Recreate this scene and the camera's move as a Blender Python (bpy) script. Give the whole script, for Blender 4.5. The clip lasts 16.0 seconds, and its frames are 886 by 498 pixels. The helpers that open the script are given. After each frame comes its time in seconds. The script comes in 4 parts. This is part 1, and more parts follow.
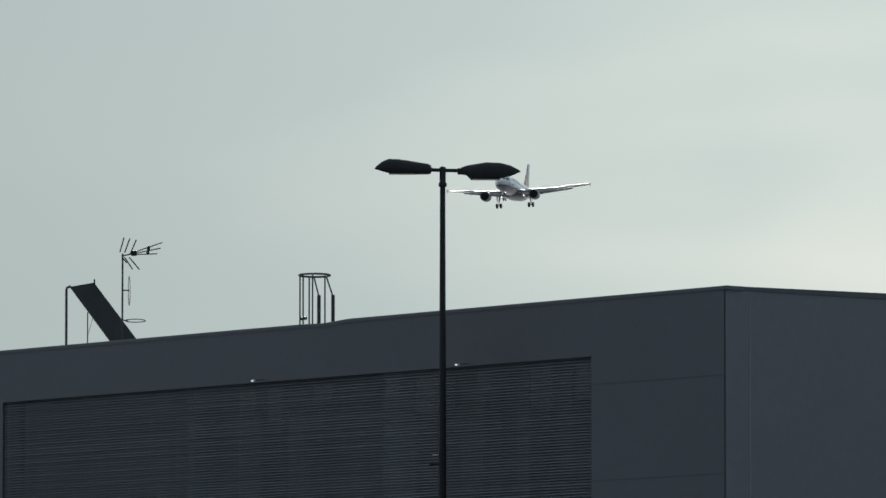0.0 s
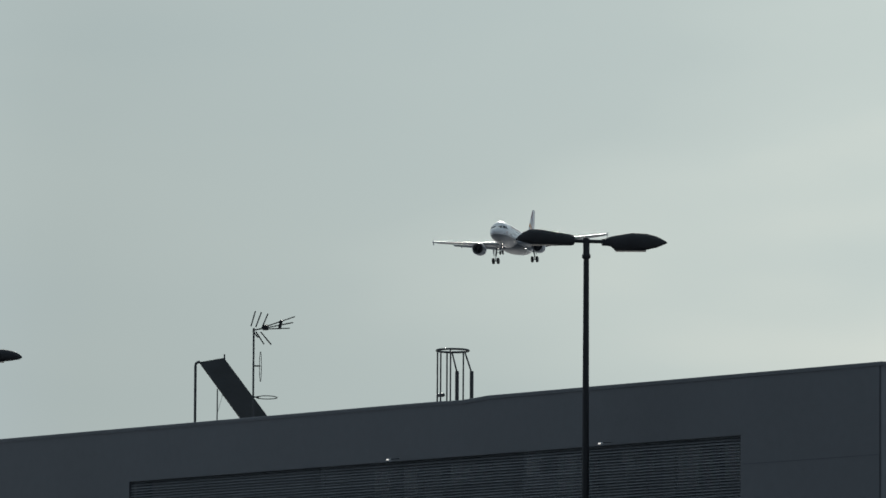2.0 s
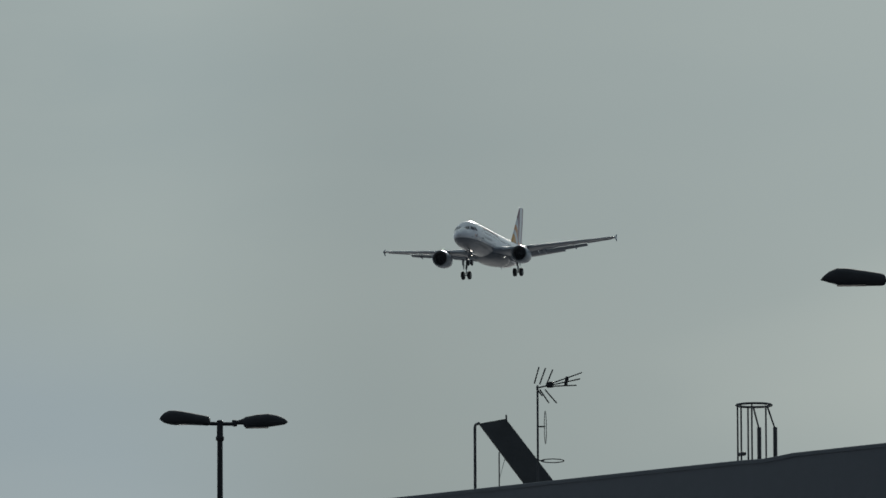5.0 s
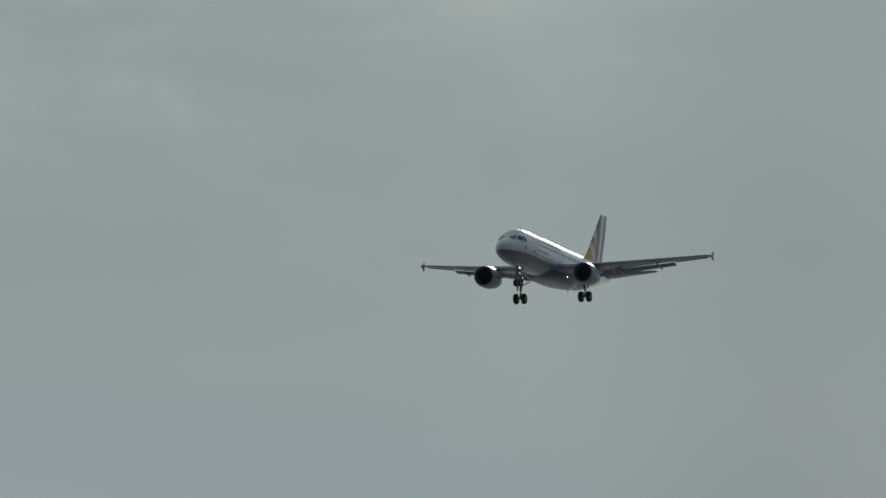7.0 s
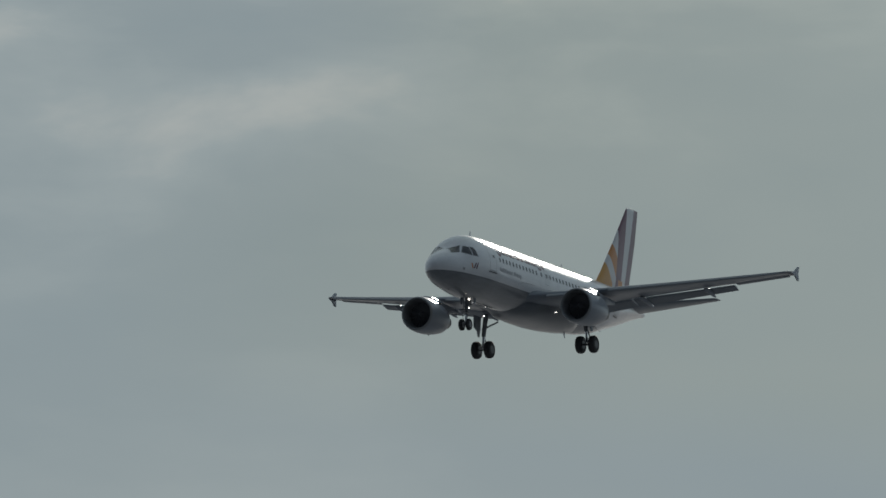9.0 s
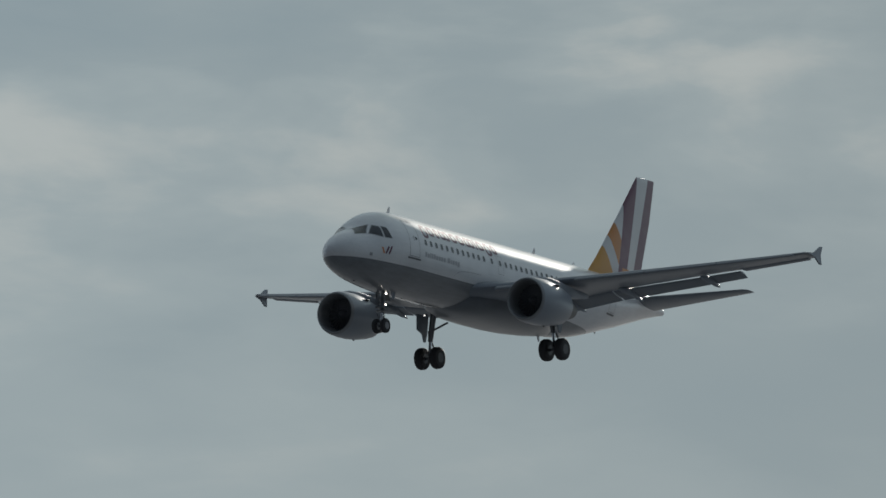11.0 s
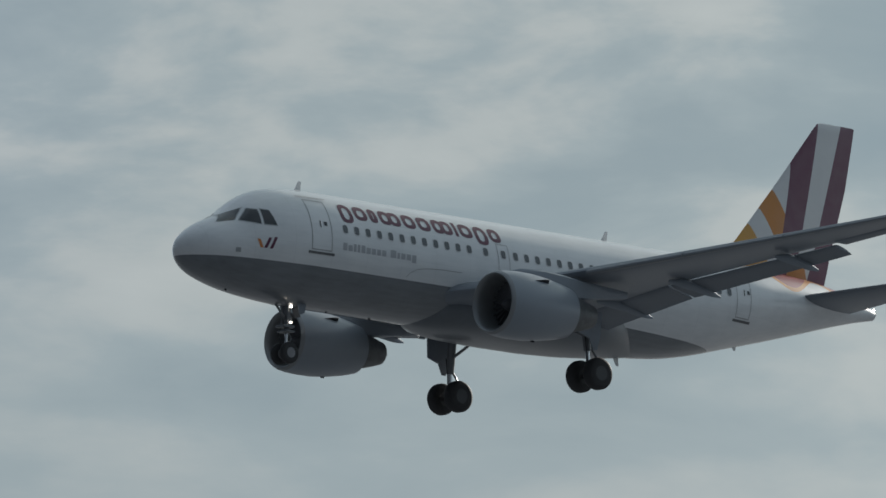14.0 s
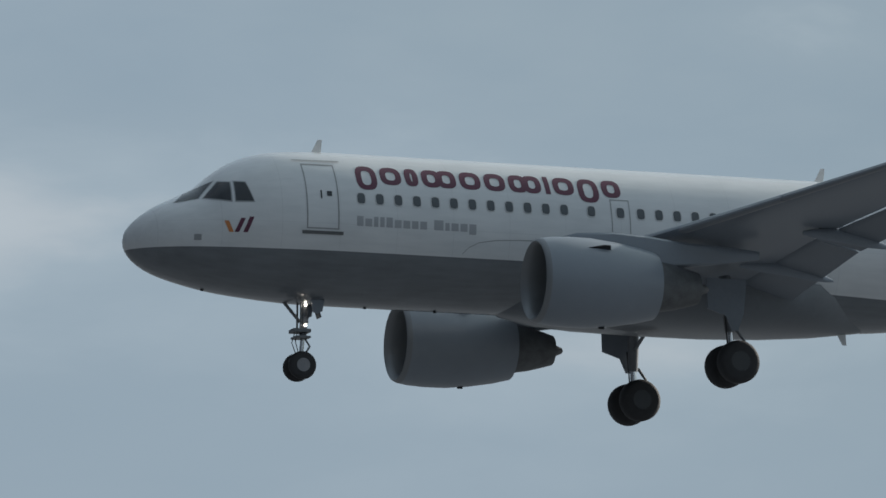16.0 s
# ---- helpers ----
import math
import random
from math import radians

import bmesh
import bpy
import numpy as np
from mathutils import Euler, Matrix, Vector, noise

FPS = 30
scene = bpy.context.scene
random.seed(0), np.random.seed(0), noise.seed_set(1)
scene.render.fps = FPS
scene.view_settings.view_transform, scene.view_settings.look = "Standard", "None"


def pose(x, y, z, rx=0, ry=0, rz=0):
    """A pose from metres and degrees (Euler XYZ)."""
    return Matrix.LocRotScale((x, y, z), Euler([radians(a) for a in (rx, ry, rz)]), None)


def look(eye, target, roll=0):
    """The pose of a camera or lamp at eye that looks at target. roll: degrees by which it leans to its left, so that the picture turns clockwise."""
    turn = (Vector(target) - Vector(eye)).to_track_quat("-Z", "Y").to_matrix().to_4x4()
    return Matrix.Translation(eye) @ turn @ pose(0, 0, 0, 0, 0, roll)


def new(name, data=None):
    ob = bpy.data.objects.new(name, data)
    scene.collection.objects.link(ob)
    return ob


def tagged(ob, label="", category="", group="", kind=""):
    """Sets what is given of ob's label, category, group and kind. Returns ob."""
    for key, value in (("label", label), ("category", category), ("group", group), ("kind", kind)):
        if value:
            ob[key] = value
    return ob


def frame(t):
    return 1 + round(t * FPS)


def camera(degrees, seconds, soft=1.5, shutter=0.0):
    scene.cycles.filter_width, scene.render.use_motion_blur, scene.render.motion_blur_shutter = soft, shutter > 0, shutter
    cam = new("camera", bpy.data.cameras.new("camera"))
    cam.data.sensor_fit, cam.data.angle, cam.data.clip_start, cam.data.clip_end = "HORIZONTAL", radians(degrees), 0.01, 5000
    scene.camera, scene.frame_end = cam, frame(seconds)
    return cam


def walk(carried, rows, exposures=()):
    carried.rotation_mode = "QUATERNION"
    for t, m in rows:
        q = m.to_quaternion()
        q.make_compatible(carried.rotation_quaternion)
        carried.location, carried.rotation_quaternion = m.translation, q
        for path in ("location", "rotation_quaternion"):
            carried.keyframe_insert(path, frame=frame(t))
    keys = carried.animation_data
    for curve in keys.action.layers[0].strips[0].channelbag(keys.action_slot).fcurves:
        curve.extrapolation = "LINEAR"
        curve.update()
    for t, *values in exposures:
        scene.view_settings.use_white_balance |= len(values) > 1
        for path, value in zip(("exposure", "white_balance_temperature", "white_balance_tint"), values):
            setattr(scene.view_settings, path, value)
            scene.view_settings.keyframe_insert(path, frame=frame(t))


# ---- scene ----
# ---------------------------------------------------------------- camera
cam = camera(6.8498, 16.0, soft=1.55)
walk(cam, [
    (0, pose(0.130, 11.401, 1.528, 94.5464, -0.0322, 0.2714)),
    (0.5, pose(0.219, 11.602, 1.547, 94.7511, -0.1727, 0.3795)),
    (1, pose(0.351, 11.651, 1.573, 94.7868, -0.6645, 0.9678)),
    (1.5, pose(-0.083, 15.863, 1.572, 94.8208, -0.5181, 0.9860)),
    (2, pose(-0.051, 15.864, 1.583, 95.2642, -0.3473, 1.2786)),
    (2.5, pose(-0.053, 15.892, 1.572, 95.4199, 0.4767, 1.7157)),
    (3, pose(-0.068, 15.998, 1.574, 95.4185, 0.5770, 1.7779)),
    (3.5, pose(0.003, 15.867, 1.594, 95.4943, 0.6774, 1.9920)),
    (4, pose(-0.106, 21.478, 1.632, 95.9388, 0.5196, 2.7863)),
    (4.5, pose(-0.182, 25.473, 1.699, 96.0818, 0.5263, 3.4417)),
    (5, pose(-0.074, 25.908, 1.674, 96.0676, 0.2680, 3.7691)),
    (5.2, pose(-0.069, 25.837, 1.651, 96.0606, 0.1968, 4.0018)),
    (5.8, pose(-0.020, 25.996, 1.630, 96.2178, -0.3779, 4.6919)),
    (6.4, pose(-0.034, 25.952, 1.636, 96.5546, -1.1968, 5.6528)),
    (6.9, pose(-0.059, 25.869, 1.647, 96.7866, -1.6974, 6.4985)),
    (7.3, pose(-0.069, 25.837, 1.651, 96.8334, -1.7659, 7.1110)),
    (7.5, pose(-0.069, 25.837, 1.651, 96.8198, -1.7076, 7.3289)),
    (8, pose(-0.069, 25.837, 1.651, 96.7571, -1.5285, 8.0896)),
    (8.5, pose(-0.069, 25.837, 1.651, 96.7780, -1.3762, 9.0145)),
    (9, pose(-0.069, 25.837, 1.651, 96.8142, -1.0609, 10.2824)),
    (9.2, pose(-0.069, 25.837, 1.651, 96.9188, -1.0903, 10.6798)),
    (9.7, pose(-0.069, 25.837, 1.651, 96.9673, -0.9656, 11.9745)),
    (10.3, pose(-0.069, 25.837, 1.651, 96.9437, -0.9563, 13.8396)),
    (10.9, pose(-0.069, 25.837, 1.651, 96.9247, -0.9830, 16.1013)),
    (11.5, pose(-0.069, 25.837, 1.651, 97.0094, -0.9215, 18.8201)),
    (12, pose(-0.069, 25.837, 1.651, 97.2454, -0.7177, 20.9469)),
    (12.5, pose(-0.069, 25.837, 1.651, 97.2922, -0.6765, 23.7656)),
    (13, pose(-0.069, 25.837, 1.651, 97.4613, 0.0081, 26.7264)),
    (13.5, pose(-0.069, 25.837, 1.651, 97.7319, 0.0462, 30.2270)),
    (14, pose(-0.069, 25.837, 1.651, 97.7667, 0.0602, 34.3369)),
    (14.5, pose(-0.069, 25.837, 1.651, 97.5074, 0.2151, 38.6073)),
    (15, pose(-0.069, 25.837, 1.651, 97.2099, 0.4741, 44.3135)),
    (15.5, pose(-0.069, 25.837, 1.651, 97.2391, 1.0008, 50.1048)),
    (16, pose(-0.069, 25.837, 1.651, 97.6913, 1.5585, 56.3698)),
], exposures=[(0, 0.52), (1.5, 0.5), (2.5, 0.26), (3.5, 0.03), (4.5, -0.03), (5.2, -0.07), (7.3, -0.27), (8.0, -0.33), (9.0, -0.29), (12.0, -0.2), (12.5, -0.17), (13.0, -0.06), (13.5, 0.0), (14.0, 0.09), (15.0, 0.22), (16, 0.25)])

# ---------------------------------------------------------------- world and sun
SUN_AZ, SUN_EL = -0.6, 18.5          # degrees left of ahead, above the horizon
world = bpy.data.worlds.new("sky")
scene.world = world
world.use_nodes = True


class Nodes:
    """Small helper to write node trees in few lines."""

    def __init__(self, tree):
        self.tree = tree
        tree.nodes.clear()

    def add(self, kind, ins=(), **props):
        n = self.tree.nodes.new(kind)
        if "operation" in props:
            n.operation, n.use_clamp = props["operation"], props["use_clamp"]
        for key, v in dict(ins).items():
            self.put(n, key, v)
        return n

    def put(self, n, key, v):
        if isinstance(v, tuple) and len(v) == 2 and hasattr(v[0], "outputs"):
            self.tree.links.new(v[0].outputs[v[1]], n.inputs[key])
        elif hasattr(v, "outputs"):
            self.tree.links.new(v.outputs[0], n.inputs[key])
        else:
            n.inputs[key].default_value = v

    def math(self, op, a, b=0.0, clamp=False):
        return self.add("ShaderNodeMath", {0: a, 1: b}, operation=op, use_clamp=clamp)

    def mix(self, fac, a, b, blend="MIX"):
        n = self.tree.nodes.new("ShaderNodeMix")
        n.data_type, n.blend_type, n.clamp_result = "RGBA", blend, False
        for i, v in ((0, fac), (6, a), (7, b)):
            self.put(n, i, v)
        return (n, 2)

    def ramp(self, fac, stops, mode="LINEAR"):
        n = self.add("ShaderNodeValToRGB", {0: fac})
        n.color_ramp.interpolation = mode
        els = n.color_ramp.elements
        while len(els) < len(stops):
            els.new(0.5)
        for e, (p, c) in zip(els, stops):
            e.position, e.color = p, (*c, 1) if len(c) == 3 else c
        return n


wn = Nodes(world.node_tree)
w_dir = wn.add("ShaderNodeTexCoord")
w_sky = wn.add("ShaderNodeTexSky")
w_sky.sky_type, w_sky.sun_disc = "NISHITA", False
w_sky.sun_elevation, w_sky.sun_rotation = radians(SUN_EL), radians(-SUN_AZ)
w_sky.air_density, w_sky.dust_density = 1.2, 3.0
# cloud sheets: flattened noise in the sky's directions
w_map = wn.add("ShaderNodeMapping", {0: (w_dir, 0), 3: (24.0, 24.0, 66.0)})
w_big = wn.add("ShaderNodeTexNoise", {"Vector": w_map, "Scale": 1.0, "Detail": 6.0, "Roughness": 0.52, "Distortion": 0.2})
w_map2 = wn.add("ShaderNodeMapping", {0: (w_dir, 0), 1: (3.1, 0.4, 1.7), 3: (5.0, 5.0, 16.0)})
w_wide = wn.add("ShaderNodeTexNoise", {"Vector": w_map2, "Scale": 1.0, "Detail": 3.0})
w_map3 = wn.add("ShaderNodeMapping", {0: (w_dir, 0), 1: (7.1, 2.4, 0.7), 3: (4.0, 4.0, 7.0)})
w_hue = wn.add("ShaderNodeTexNoise", {"Vector": w_map3, "Scale": 1.0, "Detail": 2.0})
# broken clouds to the left of ahead, smooth haze ahead
w_xyz = wn.add("ShaderNodeSeparateXYZ", {0: (w_dir, 0)})
w_az = wn.math("ARCTAN2", wn.math("MULTIPLY", (w_xyz, 0), -1.0), (w_xyz, 1))
w_torn = wn.ramp(wn.math("ADD", wn.math("MULTIPLY", w_az, 1.0), 0.0), [(0.05, (0.2, 0.2, 0.2)), (0.12, (0.6, 0.6, 0.6)), (0.2, (0.8, 0.8, 0.8)), (0.3, (1, 1, 1)), (0.85, (1, 1, 1)), (1.0, (0.5, 0.5, 0.5))])
w_low = wn.add("ShaderNodeMapRange", {0: (w_xyz, 2), 1: 0.1, 2: 0.15, 3: 0.3, 4: 1.1})
w_bit = wn.math("MULTIPLY", wn.math("MULTIPLY", wn.math("SUBTRACT", (w_big, 0), 0.5), w_torn), w_low)
w_fac = wn.math("ADD", wn.math("MULTIPLY", w_bit, 0.46), wn.math("ADD", wn.math("MULTIPLY", wn.math("SUBTRACT", (w_wide, 0), 0.5), 0.45), 0.5))
w_cloud = wn.ramp(w_fac, [(0.36, (0.245, 0.30, 0.315)), (0.48, (0.278, 0.328, 0.334)), (0.53, (0.318, 0.364, 0.362)), (0.575, (0.405, 0.428, 0.405)), (0.67, (0.475, 0.488, 0.455))])
w_cool = wn.ramp(wn.math("ADD", wn.math("MULTIPLY", wn.math("ABSOLUTE", w_az), 0.8), wn.math("MULTIPLY", wn.math("SUBTRACT", (w_hue, 0), 0.5), 0.5)), [(0.0, (0, 0, 0)), (0.105, (0, 0, 0)), (0.15, (0.36, 0.36, 0.36)), (0.3, (0.36, 0.36, 0.36)), (0.54, (0.45, 0.45, 0.45)), (0.7, (0.78, 0.78, 0.78)), (0.8, (0.96, 0.96, 0.96))])
w_tint = wn.mix(w_cool, (0.98, 1.01, 1.008, 1), (0.92, 1.0, 1.18, 1))
w_col = wn.mix(1.0, w_cloud, w_tint, "MULTIPLY")
# the veil of cloud is brightest round a point ahead and to the right, and dulls away from it
GLOW_AZ, GLOW_EL = radians(25), radians(20)
w_dot = wn.add("ShaderNodeVectorMath", {0: (w_dir, 0), 1: (math.sin(GLOW_AZ) * math.cos(GLOW_EL), math.cos(GLOW_AZ) * math.cos(GLOW_EL), math.sin(GLOW_EL))})
w_dot.operation = "DOT_PRODUCT"
w_gain = wn.ramp(wn.math("ADD", wn.math("MULTIPLY", (w_dot, 1), 0.4), 0.5), [(0.1, (0.155, 0.155, 0.168)), (0.32, (0.225, 0.225, 0.238)), (0.49, (0.45, 0.45, 0.46)), (0.548, (0.72, 0.72, 0.72)), (0.834, (0.72, 0.72, 0.72)), (0.852, (0.86, 0.86, 0.86)), (0.88, (1, 1, 1))])
w_col = wn.mix(1.0, w_col, wn.mix(1.0, w_gain, (1.36, 1.36, 1.36, 1), "MULTIPLY"), "MULTIPLY")
# thinner cloud to the left of the sun lets more light through
w_thin = wn.ramp(w_az, [(0.07, (0, 0, 0)), (0.11, (0.7, 0.7, 0.7)), (0.13, (0.65, 0.65, 0.65)), (0.2, (0.5, 0.5, 0.5)), (0.28, (0.65, 0.65, 0.65)), (0.37, (0.86, 0.86, 0.86)), (0.5, (0.5, 0.5, 0.5)), (0.6, (0.12, 0.12, 0.12)), (0.7, (0, 0, 0))], "EASE")
w_more = wn.math("ADD", wn.math("MULTIPLY", w_thin, 0.27), 1.0)
w_high = wn.add("ShaderNodeMapRange", {0: (w_xyz, 2), 1: 0.3, 2: 1.0, 3: 1.0, 4: 1.35})   # an overcast sky is lighter overhead
w_dull = wn.add("ShaderNodeMapRange", {0: w_az, 1: -2.0, 2: -0.7, 3: 0.66, 4: 1.0})   # duller round to the right
w_col = wn.mix(1.0, w_col, wn.math("MULTIPLY", wn.math("MULTIPLY", w_more, w_dull), w_high), "MULTIPLY")
w_air = wn.add("ShaderNodeBackground", {0: w_sky, 1: 0.05})
w_lay = wn.add("ShaderNodeBackground", {0: w_col, 1: 1.0})
w_mix = wn.add("ShaderNodeMixShader", {0: 0.985, 1: w_air, 2: w_lay})
wn.add("ShaderNodeOutputWorld", {0: w_mix})

sun = new("sun", bpy.data.lights.new("sun", "SUN"))
sun.data.energy, sun.data.angle, sun.data.color = 4.5, radians(2.5), (1.0, 0.95, 0.87)
a_, e_ = radians(SUN_AZ), radians(SUN_EL)
SUN_DIR = Vector((-math.sin(a_) * math.cos(e_), math.cos(a_) * math.cos(e_), math.sin(e_)))
sun.matrix_world = look(SUN_DIR * 400, (0, 0, 0))

# ---------------------------------------------------------------- materials
WHITE, PURPLE, ORANGE, AMBER = (0.72, 0.72, 0.71), (0.13, 0.018, 0.055), (0.62, 0.23, 0.02), (0.70, 0.34, 0.03)


def surface(name, colour, rough=0.5, metal=0.0, vary=0.12, scale=2.0, fine=30.0, bump=0.15, coat=0.0, spec=0.5, relief=0.004):
    """Painted, metal, rubber or mineral surface: two scales of stain and grain, and fine relief."""
    m = bpy.data.materials.new(name)
    m.use_nodes = True
    n = Nodes(m.node_tree)
    co = n.add("ShaderNodeTexCoord")
    big = n.add("ShaderNodeTexNoise", {"Vector": (co, 3), "Scale": scale, "Detail": 4.0})
    small = n.add("ShaderNodeTexNoise", {"Vector": (co, 3), "Scale": fine, "Detail": 3.0})
    f = n.math("ADD", n.math("MULTIPLY", (big, 0), 0.65), n.math("MULTIPLY", (small, 0), 0.35))
    col = n.mix(n.ramp(f, [(0.3, (0, 0, 0)), (0.7, (1, 1, 1))]), tuple(c * (1 - vary) for c in colour) + (1,), tuple(min(1, c * (1 + vary)) for c in colour) + (1,))
    ro = n.add("ShaderNodeMapRange", {0: f, 1: 0.3, 2: 0.7, 3: max(0.03, rough - 0.07), 4: min(1, rough + 0.07)})
    bu = n.add("ShaderNodeBump", {"Strength": bump, "Distance": relief, "Height": (small, 0)})
    b = n.add("ShaderNodeBsdfPrincipled", {"Base Color": col, "Roughness": ro, "Metallic": metal, "Normal": bu, "Coat Weight": coat, "Specular IOR Level": spec})
    n.add("ShaderNodeOutputMaterial", {0: b})
    return m


def glow(name, colour, strength):
    m = bpy.data.materials.new(name)
    m.use_nodes = True
    n = Nodes(m.node_tree)
    e = n.add("ShaderNodeEmission", {0: (*colour, 1), 1: strength})
    n.add("ShaderNodeOutputMaterial", {0: e})
    return m


def hull_paint():
    """White upper hull, grey belly below a line that sinks aft of the wing; panel seams and dirt."""
    m = bpy.data.materials.new("hull_paint")
    m.use_nodes = True
    n = Nodes(m.node_tree)
    co = n.add("ShaderNodeTexCoord")
    p = n.add("ShaderNodeSeparateXYZ", {0: (co, 3)})
    aft = n.math("MULTIPLY", (p, 0), -1.0)
    drop = n.math("MULTIPLY", n.math("MINIMUM", n.math("MAXIMUM", n.math("SUBTRACT", aft, 15.5), 0.0), 4.2), 0.10)
    drop = n.math("ADD", drop, n.math("MULTIPLY", n.math("MAXIMUM", n.math("SUBTRACT", aft, 19.7), 0.0), 0.035))
    line = n.math("SUBTRACT", -0.86, drop)
    belly = n.math("LESS_THAN", (p, 2), line)
    big = n.add("ShaderNodeTexNoise", {"Vector": (co, 3), "Scale": 0.7, "Detail": 5.0})
    st = n.add("ShaderNodeMapping", {0: (co, 3), 3: (0.5, 3.0, 3.0)})
    streak = n.add("ShaderNodeTexNoise", {"Vector": st, "Scale": 2.0, "Detail": 4.0})
    f = n.math("ADD", n.math("MULTIPLY", (big, 0), 0.5), n.math("MULTIPLY", (streak, 0), 0.5))
    white = n.mix(n.ramp(f, [(0.35, (0, 0, 0)), (0.62, (1, 1, 1))]), (0.595, 0.61, 0.622, 1), (0.68, 0.692, 0.70, 1))
    grey = n.mix(n.ramp(f, [(0.35, (0, 0, 0)), (0.62, (1, 1, 1))]), (0.113, 0.126, 0.14, 1), (0.152, 0.169, 0.186, 1))
    col = n.mix(belly, white, grey)
    # livery wave on the hull round the fin's root
    wave = n.math("ADD", 1.42, n.math("MULTIPLY", n.math("COSINE", n.math("MULTIPLY", n.math("SUBTRACT", aft, 28.6), 1.9)), -0.30))
    lift = n.math("SUBTRACT", (p, 2), wave)
    zone = n.math("MULTIPLY", n.math("GREATER_THAN", aft, 26.9), n.math("LESS_THAN", aft, 31.9))
    col = n.mix(n.math("MULTIPLY", zone, n.math("GREATER_THAN", lift, 0.0)), col, (*ORANGE, 1))
    col = n.mix(n.math("MULTIPLY", zone, n.math("GREATER_THAN", lift, 0.16)), col, (0.30, 0.03, 0.035, 1))
    # skin joints: rings every 1.6 m and a lap seam low on the side
    ring = n.math("LESS_THAN", n.math("ABSOLUTE", n.math("SUBTRACT", n.math("MODULO", aft, 1.6), 0.8)), 0.008)
    seam = n.math("LESS_THAN", n.math("ABSOLUTE", n.math("ADD", (p, 2), 0.15)), 0.006)
    joint = n.math("MULTIPLY", n.math("MAXIMUM", ring, seam), 0.14)
    col = n.mix(joint, col, (0.2, 0.2, 0.21, 1))
    bu = n.add("ShaderNodeBump", {"Strength": 0.06, "Distance": 0.02, "Height": (big, 0)})
    b = n.add("ShaderNodeBsdfPrincipled", {"Base Color": col, "Roughness": 0.42, "Normal": bu, "Coat Weight": 1.0, "Coat Roughness": 0.13})
    n.add("ShaderNodeOutputMaterial", {0: b})
    return m


def fin_paint():
    """Tail livery: purple and white bands along the trailing edge, orange and yellow wedges at the root."""
    m = bpy.data.materials.new("fin_paint")
    m.use_nodes = True
    n = Nodes(m.node_tree)
    co = n.add("ShaderNodeTexCoord")
    p = n.add("ShaderNodeSeparateXYZ", {0: (co, 3)})
    aft = n.math("MULTIPLY", (p, 0), -1.0)
    z = (p, 2)

    def ahead_of(s0, z0, slope):
        return n.math("LESS_THAN", n.math("SUBTRACT", aft, n.math("MULTIPLY", n.math("SUBTRACT", z, z0), slope)), s0)

    col = n.mix(ahead_of(30.42, 1.95, 0.285), (*PURPLE, 1), (*WHITE, 1))
    col = n.mix(ahead_of(30.11, 3.91, 0.2155), col, (*PURPLE, 1))
    fore = ahead_of(29.05, 3.73, 0.196)
    col = n.mix(fore, col, (*WHITE, 1))
    col = n.mix(n.math("MULTIPLY", fore, ahead_of(31.80, 0.0, -0.62)), col, (*ORANGE, 1))
    col = n.mix(n.math("MULTIPLY", fore, ahead_of(30.63, 0.0, -0.62)), col, (*WHITE, 1))
    col = n.mix(n.math("MULTIPLY", fore, ahead_of(29.67, 0.0, -0.62)), col, (*AMBER, 1))
    low = n.math("MULTIPLY", n.math("LESS_THAN", z, 2.75), n.math("GREATER_THAN", aft, 29.3))
    low = n.math("MULTIPLY", low, ahead_of(30.35, 2.0, -0.35))
    col = n.mix(low, col, (*ORANGE, 1))
    # grey mottling: dirt, and haze put into the colour to dull the bands
    dirt = n.add("ShaderNodeTexNoise", {"Vector": (co, 3), "Scale": 1.5, "Detail": 5.0})
    col = n.mix(n.math("MULTIPLY", (dirt, 0), 0.25), col, (0.35, 0.33, 0.34, 1))
    b = n.add("ShaderNodeBsdfPrincipled", {"Base Color": col, "Roughness": 0.33, "Coat Weight": 0.2})
    n.add("ShaderNodeOutputMaterial", {0: b})
    return m


M_HULL, M_FIN = hull_paint(), fin_paint()
M_WING = surface("wing_grey", (0.185, 0.208, 0.24), 0.36, vary=0.1, scale=0.8, fine=9, coat=0.1)
M_WING_EDGE = surface("grey_leading_edge", (0.22, 0.235, 0.255), 0.5, 0.1, vary=0.06, scale=1.0)
M_FLAP = surface("flap_grey", (0.18, 0.202, 0.232), 0.42, vary=0.1, scale=1.2, fine=12)
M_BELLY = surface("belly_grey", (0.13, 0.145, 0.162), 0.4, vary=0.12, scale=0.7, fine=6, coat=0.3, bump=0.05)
M_NACELLE = surface("nacelle_grey", (0.235, 0.265, 0.302), 0.34, vary=0.05, scale=0.6, fine=3, coat=0.1, bump=0.03)
M_LIP = surface("dull_inlet_lip", (0.25, 0.26, 0.27), 0.42, 0.5, vary=0.05)
M_DARK = surface("dark_inside", (0.02, 0.021, 0.024), 0.6)
M_FAN = surface("titanium_fan", (0.10, 0.104, 0.112), 0.5, 0.3)
M_HOT = surface("heat_stained_nozzle", (0.13, 0.135, 0.14), 0.5, 0.4, vary=0.3, scale=4)
M_TYRE = surface("tyre_rubber", (0.032, 0.032, 0.034), 0.75, vary=0.25, scale=6)
M_HUB = surface("grey_hub", (0.055, 0.056, 0.058), 0.4, 0.4)
M_NOSE_HUB = surface("pale_hub", (0.24, 0.24, 0.25), 0.45, 0.2)
M_STRUT = surface("gear_grey", (0.16, 0.168, 0.178), 0.4, 0.3, vary=0.15, scale=5)
